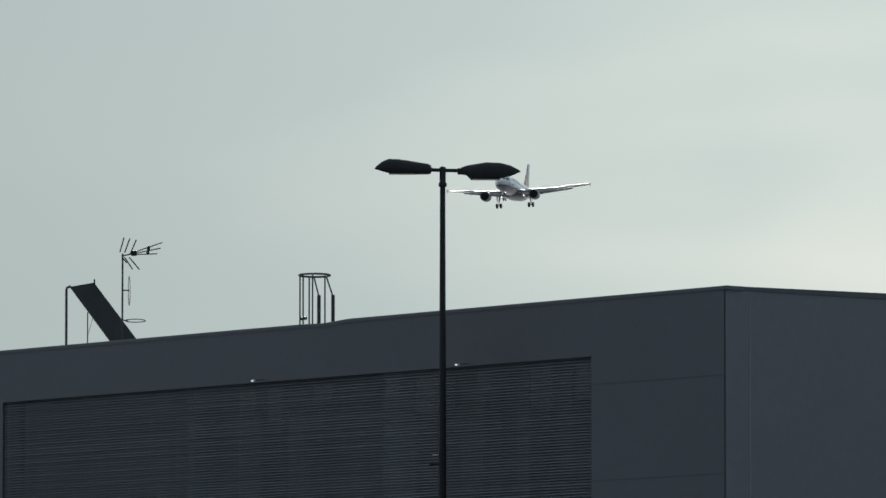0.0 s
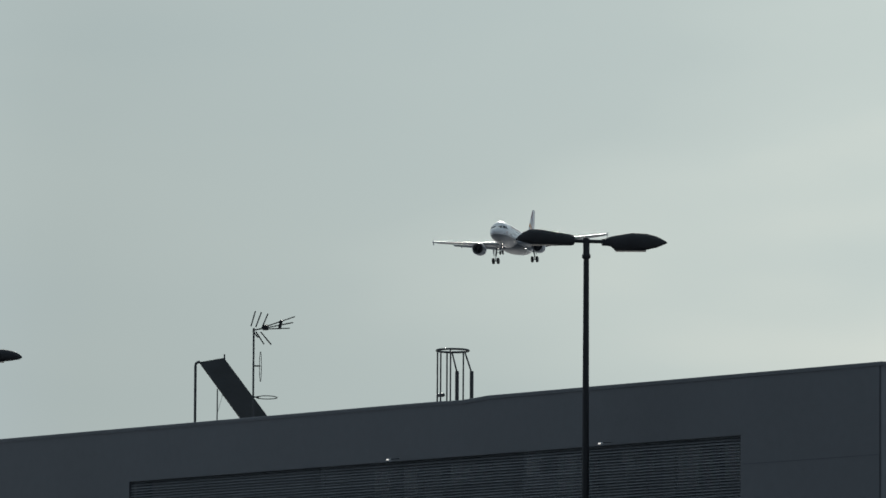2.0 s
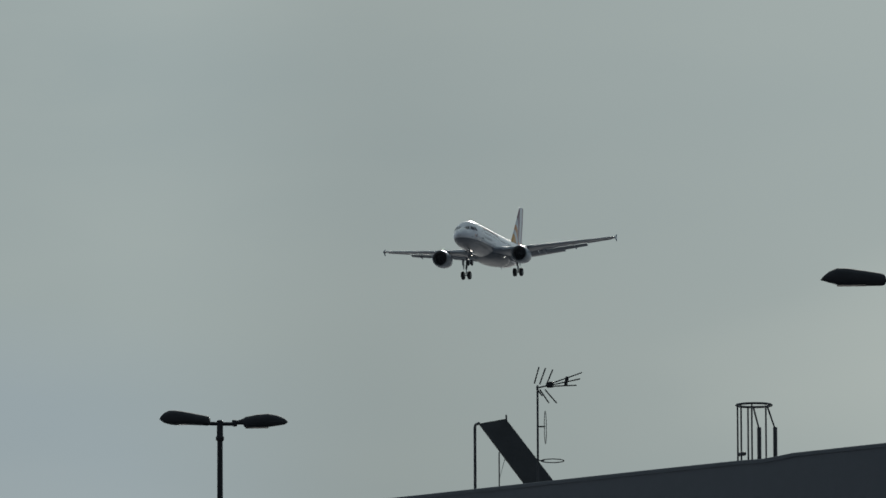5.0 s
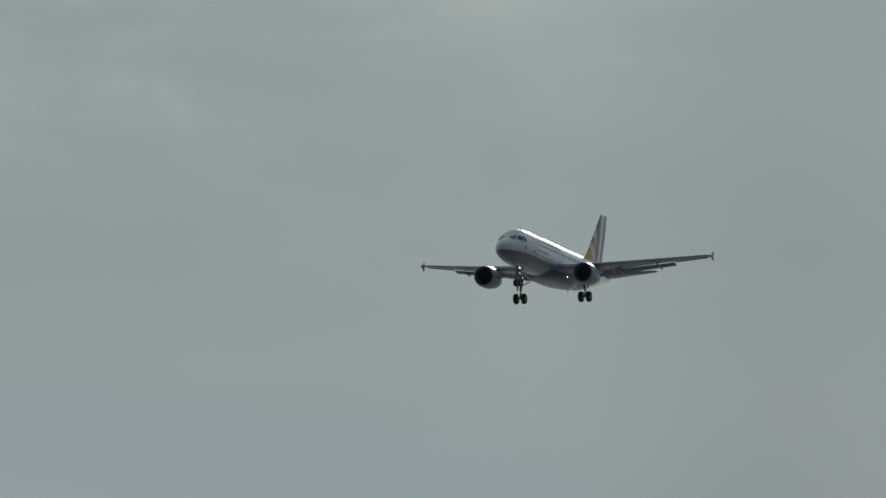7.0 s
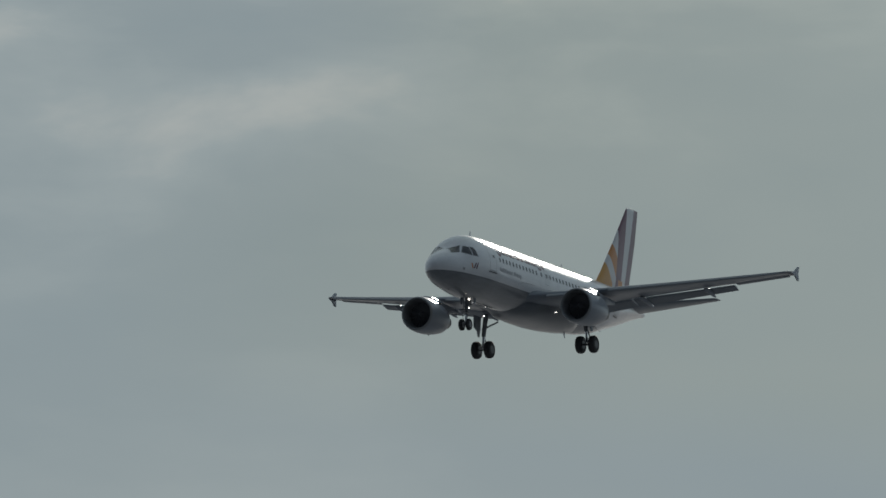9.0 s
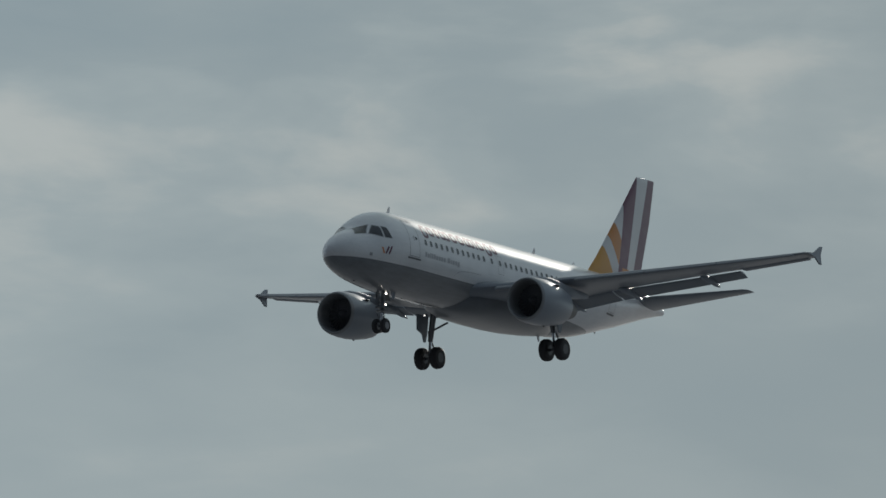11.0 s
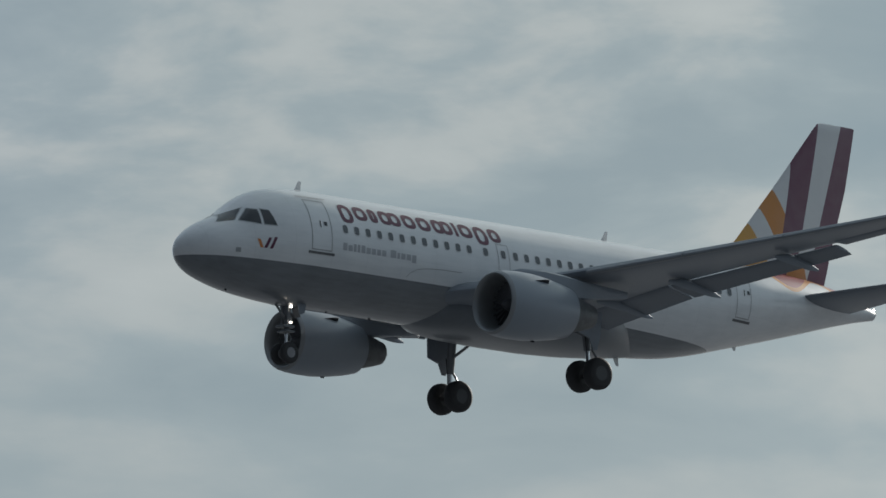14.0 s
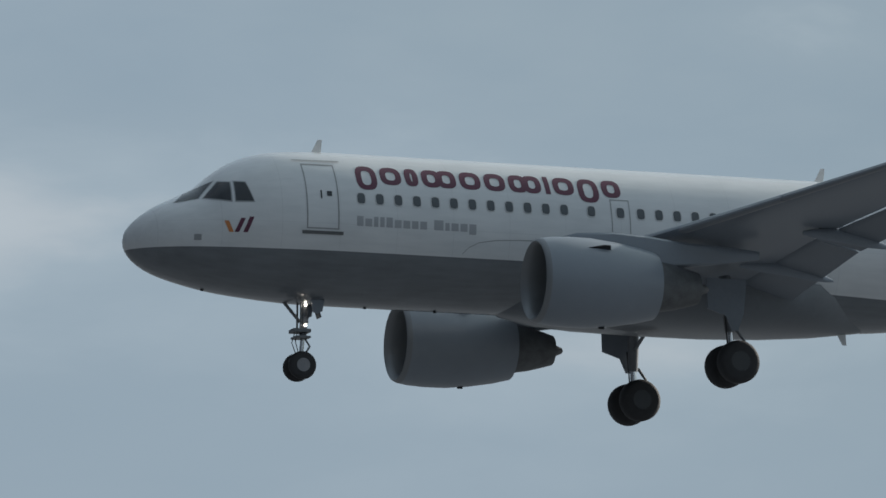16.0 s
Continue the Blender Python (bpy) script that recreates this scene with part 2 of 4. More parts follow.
M_CHROME = surface("oleo_chrome", (0.7, 0.7, 0.7), 0.15, 1.0, vary=0.04)
M_PANE = surface("cabin_pane", (0.022, 0.026, 0.032), 0.12, spec=0.6, bump=0.0)
M_GLAZE = surface("cabin_glazing", (0.075, 0.085, 0.095), 0.2, spec=0.6, bump=0.0)
M_RIM = surface("cabin_rim", (0.52, 0.525, 0.53), 0.4)
M_FRAME = surface("window_frame_grey", (0.30, 0.31, 0.32), 0.4, 0.3)
M_SEAM = surface("door_seam_grey", (0.31, 0.315, 0.32), 0.5)
M_PURPLE = surface("purple_decal", (0.10, 0.016, 0.045), 0.35, vary=0.05)
M_GREYDEC = surface("grey_decal", (0.36, 0.37, 0.39), 0.4, vary=0.05)
M_ORANGE = surface("orange_decal", (0.55, 0.20, 0.06), 0.4, vary=0.05)
M_WHITE = surface("white_composite", (0.72, 0.72, 0.71), 0.35, vary=0.05)
M_SPOT = glow("wall_lamp_glass", (1.0, 0.97, 0.9), 0.7)
M_LAMP = glow("landing_lamp", (1.0, 0.93, 0.82), 9.0)
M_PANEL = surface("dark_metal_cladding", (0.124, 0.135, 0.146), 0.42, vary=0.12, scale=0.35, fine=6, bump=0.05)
# facade cladding again, its colour lightened for the light falling on the side wall
M_LIT_SIDE = surface("lit_side_cladding", (0.185, 0.198, 0.212), 0.5, vary=0.12, scale=0.35, fine=6, bump=0.05)
M_SLAT = surface("louvre_grey", (0.168, 0.181, 0.19), 0.5, 0.1, vary=0.25, scale=0.6, fine=14)


def vary_pieces(m, low, high):
    """Lets each piece of a row have its own tone."""
    n = m.node_tree
    b = n.nodes["Principled BSDF"] if "Principled BSDF" in n.nodes else [q for q in n.nodes if q.type == "BSDF_PRINCIPLED"][0]
    src = b.inputs["Base Color"].links[0].from_socket
    info, rng, mix = n.nodes.new("ShaderNodeObjectInfo"), n.nodes.new("ShaderNodeMapRange"), n.nodes.new("ShaderNodeVectorMath")
    mix.operation = "SCALE"
    rng.inputs[3].default_value, rng.inputs[4].default_value = low, high
    n.links.new(info.outputs["Random"], rng.inputs[0])
    n.links.new(src, mix.inputs[0])
    n.links.new(rng.outputs[0], mix.inputs["Scale"])
    n.links.new(mix.outputs[0], b.inputs["Base Color"])


vary_pieces(M_SLAT, 0.9, 1.13)
M_CAP = surface("parapet_capping", (0.09, 0.102, 0.116), 0.4, 0.2, vary=0.15, scale=1.0)
M_VOID = surface("plenum_dark", (0.34, 0.35, 0.36), 0.8)
M_ROOF = surface("bitumen_roof", (0.05, 0.05, 0.05), 0.9, vary=0.3, scale=0.8, fine=20)
M_RED = surface("red_sign_acrylic", (0.105, 0.011, 0.015), 0.4, vary=0.06)
M_POLE = surface("dark_lamp_paint", (0.022, 0.024, 0.027), 0.6, vary=0.2, scale=3)
M_HEAD = surface("lamp_housing", (0.06, 0.062, 0.066), 0.85, vary=0.18, scale=4, spec=0.15)
M_LENS = surface("frosted_lamp_glass", (0.05, 0.052, 0.055), 0.35, vary=0.05)
M_STEEL = surface("galvanised_steel", (0.09, 0.095, 0.10), 0.5, 0.6, vary=0.2, scale=5)
M_ALU = surface("antenna_aluminium", (0.06, 0.062, 0.065), 0.45, 0.6, vary=0.1, scale=6)
M_PLATE = surface("weathered_sheet", (0.055, 0.06, 0.062), 0.55, 0.2, vary=0.25, scale=3)
M_PATCH = surface("light_patch", (0.74, 0.74, 0.73), 0.5, 0.1, vary=0.25, scale=1.5)
M_STREAK = surface("light_streak", (0.42, 0.43, 0.44), 0.6, vary=0.3, scale=0.9)
M_SILL = surface("dark_sill", (0.12, 0.122, 0.125), 0.5)
M_CLEAR = surface("white_fixture", (0.75, 0.75, 0.73), 0.35, vary=0.04)
M_GROUND = surface("bounce_ground", (0.125, 0.134, 0.148), 0.9, vary=0.25, scale=0.08, fine=40, bump=0.4)

# ---------------------------------------------------------------- mesh helpers


def link(name, bm, material, parent=None, label="", smooth=False, at=None):
    me = bpy.data.meshes.new(name)
    bmesh.ops.recalc_face_normals(bm, faces=bm.faces)
    bm.to_mesh(me)
    bm.free()
    if smooth:
        for f in me.polygons:
            f.use_smooth = True
        me.set_sharp_from_angle(angle=radians(smooth if smooth > 1 else 40))
    me.materials.append(material)
    ob = new(name, me)
    ob.parent = parent
    if at is not None:
        ob.matrix_basis = at
    if label:
        ob["label"] = label
    return ob


def part(name, bm, material, parent, label="", smooth=False):
    return link(name, bm, material, parent, label, smooth)


def loft(rings, caps=True, bm=None, closed=True):
    """Skin through rings of equal count."""
    bm = bm or bmesh.new()
    rows = [[bm.verts.new(p) for p in r] for r in rings]
    k = len(rows[0])
    for a, b in zip(rows, rows[1:]):
        for i in range(k if closed else k - 1):
            j = (i + 1) % k
            bm.faces.new((a[i], a[j], b[j], b[i]))
    if caps:
        bm.faces.new(rows[0])
        bm.faces.new(rows[-1])
    return bm


def box(bm, c, size, m=None, bevel=0.0):
    r = bmesh.ops.create_cube(bm, size=1.0)
    vs = r["verts"]
    bmesh.ops.scale(bm, vec=size, verts=vs)
    if bevel:
        es = list({e for v in vs for e in v.link_edges})
        q = bmesh.ops.bevel(bm, geom=es, offset=bevel, segments=2, affect="EDGES", profile=0.6)
        vs = list({v for f in q["faces"] for v in f.verts} | {v for v in vs if v.is_valid})
    mm = Matrix.Translation(c) @ (m or Matrix())
    bmesh.ops.transform(bm, matrix=mm, verts=vs)
    return bm


def tube(bm, pts, radii, n=10):
    """Round bar through points, radius per point."""
    pts = [Vector(p) for p in pts]
    radii = radii if isinstance(radii, (list, tuple)) else [radii] * len(pts)
    rings = []
    for i, p in enumerate(pts):
        d = (pts[min(i + 1, len(pts) - 1)] - pts[max(i - 1, 0)]).normalized()
        u = d.orthogonal().normalized() if i == 0 else (u - d * u.dot(d)).normalized()
        v = d.cross(u)
        rings.append([p + (u * math.cos(2 * math.pi * k / n) + v * math.sin(2 * math.pi * k / n)) * radii[i] for k in range(n)])
    return loft(rings, True, bm)


def spin_x(profile, n=40, centre=(0, 0, 0)):
    """Solid of revolution about x: profile of (x, r)."""
    c = Vector(centre)
    return loft([[c + Vector((x, r * math.cos(2 * math.pi * k / n), r * math.sin(2 * math.pi * k / n))) for k in range(n)] for x, r in profile], False)


def spin_y(profile, n=32, centre=(0, 0, 0)):
    c = Vector(centre)
    return loft([[c + Vector((r * math.cos(2 * math.pi * k / n), y, r * math.sin(2 * math.pi * k / n))) for k in range(n)] for y, r in profile], True)
# ---------------------------------------------------------------- ground
# unseen ground; its grey is chosen for the light it bounces upward
bm = bmesh.new()
loft([[(-4500, -4500, 0), (4500, -4500, 0)], [(-4500, 4500, 0), (4500, 4500, 0)]], False, bm, closed=False)
tagged(link("ground", bm, M_GROUND), "unseen grey ground reaching to the horizon, toned to bounce light upward", "ground", kind="structure")

# ---------------------------------------------------------------- store building
# plan axes: a runs along the long facade away from the corner, b along the side facade
KX, KY = 3.92, 125.03
BUILD = Matrix(((-0.6287, 0.7776, 0, KX), (0.7776, 0.6287, 0, KY), (0, 0, 1, 0), (0, 0, 0, 1)))
building = tagged(new("store_building"), "dark grey metal-clad flat-roofed store building with louvred facade", "building", kind="structure")
building.matrix_basis = BUILD
A_LEN, B_LEN, TOP = 46.0, 34.0, 10.0
L0, L1, LTOP, LBOT = 3.2, 19.18, 9.08, 5.2          # louvre field in the long facade


def solid(name, lo, hi, material, parent, label="", bevel=0.0):
    b_ = bmesh.new()
    box(b_, [(p + q) / 2 for p, q in zip(lo, hi)], [q - p for p, q in zip(lo, hi)], None, bevel)
    return part(name, b_, material, parent, label)


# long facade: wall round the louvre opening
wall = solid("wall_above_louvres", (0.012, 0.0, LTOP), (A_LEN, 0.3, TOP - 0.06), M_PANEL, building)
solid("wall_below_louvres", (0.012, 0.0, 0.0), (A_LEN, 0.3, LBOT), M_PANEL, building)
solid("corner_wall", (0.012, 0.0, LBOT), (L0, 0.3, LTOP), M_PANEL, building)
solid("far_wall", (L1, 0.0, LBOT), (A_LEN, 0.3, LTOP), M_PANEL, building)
solid("plenum_back", (L0 - 0.2, 0.62, LBOT - 0.2), (L1 + 0.2, 0.7, LTOP + 0.2), M_VOID, building)
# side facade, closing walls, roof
solid("side_wall", (-0.012, 0.012, 0.0), (0.0, 0.5, TOP - 0.06), M_LIT_SIDE, building, "corner panel in cladding lightened for the light on the side facade")
solid("side_wall", (0.0, 0.508, 0.0), (0.3, B_LEN, TOP - 0.06), M_LIT_SIDE, building)
solid("back_wall", (0.3, B_LEN - 0.3, 0.0), (A_LEN, B_LEN, TOP - 0.06), M_PANEL, building)
solid("end_wall", (A_LEN - 0.3, 0.3, 0.0), (A_LEN, B_LEN - 0.3, TOP - 0.06), M_PANEL, building)
solid("roof", (0.3, 0.3, 9.45), (A_LEN - 0.3, B_LEN - 0.3, 9.6), M_ROOF, building)
# parapet capping: the far stretch lies a hand's breadth lower, with a sloped end between
STEP = 9.4
b_ = bmesh.new()
rings = []
for a, z in ((-0.05, TOP), (STEP, TOP), (STEP + 0.35, TOP - 0.022), (STEP + 0.7, TOP - 0.038), (STEP + 1.3, TOP - 0.026), (STEP + 3.0, TOP - 0.022), (A_LEN + 0.05, TOP - 0.03)):
    rings.append([(a, -0.014, z - 0.058), (a, -0.014, z - 0.008), (a, -0.008, z), (a, 0.34, z), (a, 0.36, z - 0.01), (a, 0.36, z - 0.058)])
loft(rings, True, b_)
part("parapet_cap", b_, M_PANEL, building, "folded metal parapet capping")
b_ = bmesh.new()
loft([[(-0.016, b, TOP - 0.058), (-0.016, b, TOP - 0.006 + 0.011 * b), (-0.01, b, TOP - 0.002 + 0.011 * b), (0.34, b, TOP - 0.002 + 0.011 * b), (0.36, b, TOP - 0.075)] for b in (0.37, B_LEN + 0.05)], True, b_)
part("parapet_cap", b_, M_CAP, building)
# cladding joints: thin proud cover strips on the plain wall
for a in (21.9 + 6.1, 34.1, 40.2):
    solid("cover_strip", (a - 0.02, -0.012, 0.0), (a + 0.02, -0.001, TOP - 0.08), M_CAP, building)
solid("cover_strip", (-0.016, 0.498, 0.0), (-0.0125, 0.512, TOP - 0.08), M_VOID, building, "dark vertical panel joint")
for z in (8.62, 7.1, 5.6):
    solid("cladding_joint", (0.02, -0.004, z), (L0 - 0.06, -0.0005, z + 0.012), M_CAP, building)
# louvres: tilted slats between slim mullions
BAYS = 3
bay = (L1 - L0) / BAYS
b_ = bmesh.new()
c_, s_ = math.cos(radians(50)), math.sin(radians(50))
h_, w_ = 0.004, 0.0235
ring = [(-w_ * c_, -w_ * s_), (w_ * c_, w_ * s_), (w_ * c_ - h_ * s_, w_ * s_ + h_ * c_), (-w_ * c_ - h_ * s_, -w_ * s_ + h_ * c_)]
loft([[(x, y, z) for y, z in ring] for x in (-bay / 2 + 0.004, bay / 2 - 0.004)], True, b_)
slat0 = link("slat", b_, M_SLAT)
slat_mesh = slat0.data
bpy.data.objects.remove(slat0)
z = LTOP - 0.025
while z > LBOT + 0.05:
    for k in range(BAYS):
        ob = new("slat", slat_mesh)
        ob.parent = building
        ob.matrix_basis = pose(L0 + bay * (k + 0.5), 0.035 + random.uniform(-0.002, 0.002), z, random.uniform(-1.2, 1.2), 0, 0)
    z -= 0.046
for k in range(BAYS + 1):
    solid("mullion", (L0 + bay * k - 0.02, 0.10, LBOT), (L0 + bay * k + 0.02, 0.14, LTOP), M_VOID, building)
solid("louvre_frame", (L0 - 0.02, -0.008, LTOP - 0.012), (L1 + 0.02, -0.002, LTOP + 0.012), M_PANEL, building)
# pale boxes behind the slats, added to imitate patches of light between them
for a, w, z0, z1 in ((6.3, 0.5, 5.0, 8.8), (8.2, 0.9, 5.0, 8.7), (10.9, 0.45, 5.0, 8.9), (12.2, 0.6, 5.0, 8.6), (5.0, 0.3, 5.0, 8.9), (14.0, 0.5, 5.0, 8.6)) + tuple((a_, w_a, 8.52 - d_, 8.95) for a_, w_a, d_ in ((12.25, 0.42, 0.0), (11.5, 0.36, 0.1), (10.2, 0.5, -0.15), (8.35, 0.34, 0.1), (7.5, 0.46, 0.15), (6.0, 0.3, -0.1), (4.55, 0.5, 0.2), (3.5, 0.34, 0.1))):
    solid("duct", (a - w / 2, 0.085, z0), (a + w / 2, 0.5 + 0.002 * a, z1), (M_PATCH if z0 > 8.0 else M_STREAK), building, "pale box behind the slats in place of a patch of light")
for a, w in ((7.6, 0.42), (8.7, 0.28), (9.9, 0.34), (10.6, 0.2), (6.5, 0.9)):
    solid("cable_tray", (a - w / 2, 0.062, 8.1), (a + w / 2, 0.082, 8.22), M_VOID, building)

# floodlights under the parapet
for a in (6.32, 11.72):
    ob = tagged(new("floodlight"), "small white wall floodlight above the louvres", "lamp", "facade floodlights")
    ob.matrix_basis = BUILD @ pose(a, 0.0, LTOP + 0.0)
    b_ = bmesh.new()
    tube(b_, [(0, 0.0, 0.03), (0, -0.18, 0.01)], 0.006, 8)
    part("bracket", b_, M_STEEL, ob)
    b_ = bmesh.new()
    tube(b_, [(-0.05, -0.2, 0.0), (-0.04, -0.2, 0.0), (0.04, -0.2, 0.0), (0.05, -0.2, 0.0)], [0.01, 0.022, 0.022, 0.01], 12)
    part("housing", b_, M_CLEAR, ob, smooth=True)
    b_ = bmesh.new()
    box(b_, (0, -0.219, 0.002), (0.06, 0.008, 0.018), None, 0.003)
    part("lamp_glass", b_, M_SPOT, ob, "lit lamp glass")

# red sign: plain rounded shapes standing off the wall
sign = tagged(new("store_sign"), "red raised sign shapes on the dark facade", "sign")
sign.matrix_basis = BUILD @ pose(0, 0, 0)


def arch(a0, a1, z0, z1, stroke):
    """Rounded arch outline with a bar, extruded: a plain sign shape."""
    out = []
    r = (a1 - a0) / 2
    cx = (a0 + a1) / 2
    for k in range(13):
        t = math.pi * k / 12
        out.append((cx + r * math.cos(t), z1 - r * 0.62 + r * 0.62 * math.sin(t)))
    out = [(a1, z0)] + out + [(a0, z1 - r * 0.95)]
    inn = []
    r2 = r - stroke
    for k in range(13):
        t = math.pi * k / 12
        inn.append((cx + r2 * math.cos(t), z1 - r * 0.62 + (r * 0.62 - stroke * 0.8) * math.sin(t)))
    inn = [(a1 - stroke, z0)] + inn + [(a0 + stroke, z1 - r * 0.95)]
    return loft([[(a0 + a1 - p[0], y, p[1]) for p in out + inn[::-1]] for y in (-0.10, -0.03)], True)


for k in range(4):
    a0 = 20.1 + k * 1.5
    part("sign_shape", arch(a0, a0 + 1.15, 7.2, 8.84, 0.40), M_RED, sign)
    if k in (0, 2):
        solid("sign_shape", (a0 + 0.404, -0.098, 7.35), (a0 + 1.12, -0.032, 8.12), M_RED, sign, bevel=0.03)
solid("sign_rail", (20.2, -0.03, 7.45), (25.6, -0.002, 7.52), M_CAP, sign)
solid("sign_rail", (20.2, -0.03, 8.3), (25.6, -0.002, 8.36), M_CAP, sign)

# ---------------------------------------------------------------- roof: slanted sheet, antenna, ladder cage
hood = tagged(new("slanted_sheet"), "dark slanted metal sheet on thin roof posts", "roof vent")
hood.location = (-6.3, 139.0, 9.6)
q = [Vector(v) for v in ((-0.62, 0.0, 1.42), (-0.22, 0.12, 1.50), (0.80, 0.05, 0.15), (0.32, -0.08, 0.15))]
nrm = (q[1] - q[0]).cross(q[3] - q[0]).normalized()
part("sheet", loft([q, [v + nrm * 0.05 for v in q]]), M_PLATE, hood)
b_ = bmesh.new()
tube(b_, [(-0.69, 0.0, 0), (-0.69, 0, 1.36), (-0.68, 0, 1.40), (-0.62, 0.02, 1.43)], 0.022, 8)
part("post", b_, M_STEEL, hood)
b_ = bmesh.new()
tube(b_, [(-0.34, 0.35, 0), (-0.34, 0.35, 1.0)], 0.011, 6)
part("post", b_, M_STEEL, hood)
b_ = bmesh.new()
tube(b_, [(-0.21, 0.12, 1.46), (-0.215, 0.12, 1.56)], 0.014, 6)
part("post", b_, M_STEEL, hood)
b_ = bmesh.new()
tube(b_, [(-0.33, 0.3, 0.6), (-0.22, 0.3, 1.0)], 0.004, 5)
part("stay_wire", b_, M_STEEL, hood)

aerial = tagged(new("roof_antenna"), "grey television antenna on a thin roof mast", "antenna")
aerial.location = (-5.99, 138.35, 9.6)
S = 0.0097                                   # metres in one drawing unit


def rod(name, pts, r, parent, material=M_ALU):
    b2 = bmesh.new()
    tube(b2, [(x * S, y, 1.92 - z_ * S) for x, y, z_ in pts], r, 6)
    return part(name, b2, material, parent)


rod("mast", [(0, 0, 198), (0, 0, -2)], 0.017, aerial, M_STEEL)
for x0, z0, x1, z1 in ((-4, -4, 3, -30), (4, -3, 13, -29), (14, -2, 24, -27)):
    rod("reflector_rod", [(x0, -0.12 + 0.006 * x0, z0), (x1, -0.12 + 0.006 * x1, z1)], 0.012, aerial)
for x0, z0, x1, z1 in ((4, 5, 18, 26), (12, 5, 30, 26), (-1, 4, 8, 15)):
    rod("reflector_rod", [(x0, -0.1 + 0.004 * x0, z0), (x1, -0.1 + 0.004 * x1, z1)], 0.012, aerial)
for x0, z0, x1, z1 in ((20, -5, 69, -24), (22, -3, 66, -14), (22, -1, 60, -4)):
    rod("boom", [(x0, 0.05, z0), (x1, 0.25, z1)], 0.010, aerial)
rod("boom", [(-2, 0, 2), (22, 0.02, -3)], 0.012, aerial)
b_ = bmesh.new()
box(b_, (20 * S, 0.0, 1.92 + 3 * S), (0.1, 0.08, 0.09), None, 0.015)
part("junction_box", b_, M_POLE, aerial)
b_ = bmesh.new()
box(b_, (45 * S, 0.15, 1.92 + 10 * S), (0.05, 0.06, 0.14), pose(0, 0, 0, 0, 12, 0), 0.012)
part("director_clamp", b_, M_POLE, aerial)
rod("side_arm", [(0, 0, 63), (12, 0, 63)], 0.012, aerial)
loop = [(12 + 1.6 * math.sin(t), 0.02 * math.cos(t), 64 + 26 * math.cos(t)) for t in [2 * math.pi * k / 16 for k in range(17)]]
rod("folded_dipole", loop, 0.006, aerial)
rod("side_arm", [(0, 0, 116), (10, 0, 117)], 0.01, aerial)
rod("ring_dipole", [(23 + 18 * math.cos(t), 0.17 * math.sin(t), 117 + 1.5 * math.sin(t)) for t in [2 * math.pi * k / 20 for k in range(21)]], 0.008, aerial)

cage = tagged(new("ladder_cage"), "galvanised safety cage above a roof ladder", "ladder cage")
cage.location = (-2.585, 134.25, 9.55)
C = 0.00937


def bar(name, pts, r):
    b2 = bmesh.new()
    tube(b2, [(x * C, y, 0.52 + (570 - z_) * C) for x, y, z_ in pts], r, 8)
    return part(name, b2, M_STEEL, cage)


bar("hoop", [(-1 + 27.5 * math.cos(t), 0.24 * math.sin(t), 486 + 1.0 * math.sin(t)) for t in [2 * math.pi * k / 24 for k in range(25)]], 0.018)
for x, y in ((-27, 0.05), (-21, -0.12), (-11, 0.2), (-4, -0.23), (17, 0.2)):
    bar("cage_bar", [(x, y, 625), (x, y, 487)], 0.013)
for x0, x1 in ((-2, 7), (20, 32)):
    bar("cage_brace", [(x0, -0.2, 489), (x1, -0.1, 525)], 0.013)
    bar("ladder_stile", [(x1, -0.1, 625), (x1, -0.1, 522)], 0.031)
bar("cage_bar", [(-24, 0.0, 563), (-16, -0.1, 563)], 0.03)
for z_ in (600, 612):
    bar("rung", [(7, -0.1, z_), (32, -0.1, z_)], 0.014)

# ---------------------------------------------------------------- street lamps


def lamp_head(side, parent, top, prof):
    """Luminaire housing: sections of half width, upper and lower edge along the arm, with a flush lens."""
    rings = []
    for x, w, up, dn in prof:
        mid = (up + dn) / 2
        h = (up - dn) / 2
        ring = []
        for k in range(20):
            t = 2 * math.pi * k / 20
            c, s = math.cos(t), math.sin(t)
            ring.append((side * x, w * math.copysign(abs(c) ** 0.7, c), top + mid + h * math.copysign(abs(s) ** 0.75, s)))
        rings.append(ring)
    head = part("lamp_head", loft(rings), M_HEAD, parent, smooth=50)
    b2 = bmesh.new()
    x0, x1 = prof[2][0], prof[4][0]
    box(b2, (side * (x0 + x1) / 2, 0, top + prof[3][3] + 0.006), (x1 - x0, 0.22, 0.016), None, 0.004)
    part("lens", b2, M_LENS, head, "frosted glass lens")
    b2 = bmesh.new()
    box(b2, (side * (prof[0][0] + 0.02), 0, top + (prof[0][2] + prof[0][3]) / 2), (0.07, 0.15, 0.10), None, 0.02)
    part("collar", b2, M_POLE, head)


UPPER = ((0.19, 0.10, 0.055, -0.085), (0.24, 0.13, 0.075, -0.095), (0.45, 0.17, 0.11, -0.095), (0.70, 0.175, 0.15, -0.09), (0.86, 0.15, 0.155, -0.075), (0.97, 0.11, 0.11, -0.045), (1.05, 0.06, 0.045, -0.02), (1.09, 0.012, 0.0, -0.012))
LOWER = ((0.25, 0.05, 0.0, -0.09), (0.38, 0.10, 0.045, -0.11), (0.45, 0.15, 0.06, -0.18), (0.70, 0.175, 0.10, -0.18), (0.92, 0.15, 0.09, -0.16), (1.08, 0.10, 0.05, -0.125), (1.18, 0.05, 0.0, -0.085), (1.245, 0.012, -0.04, -0.055))

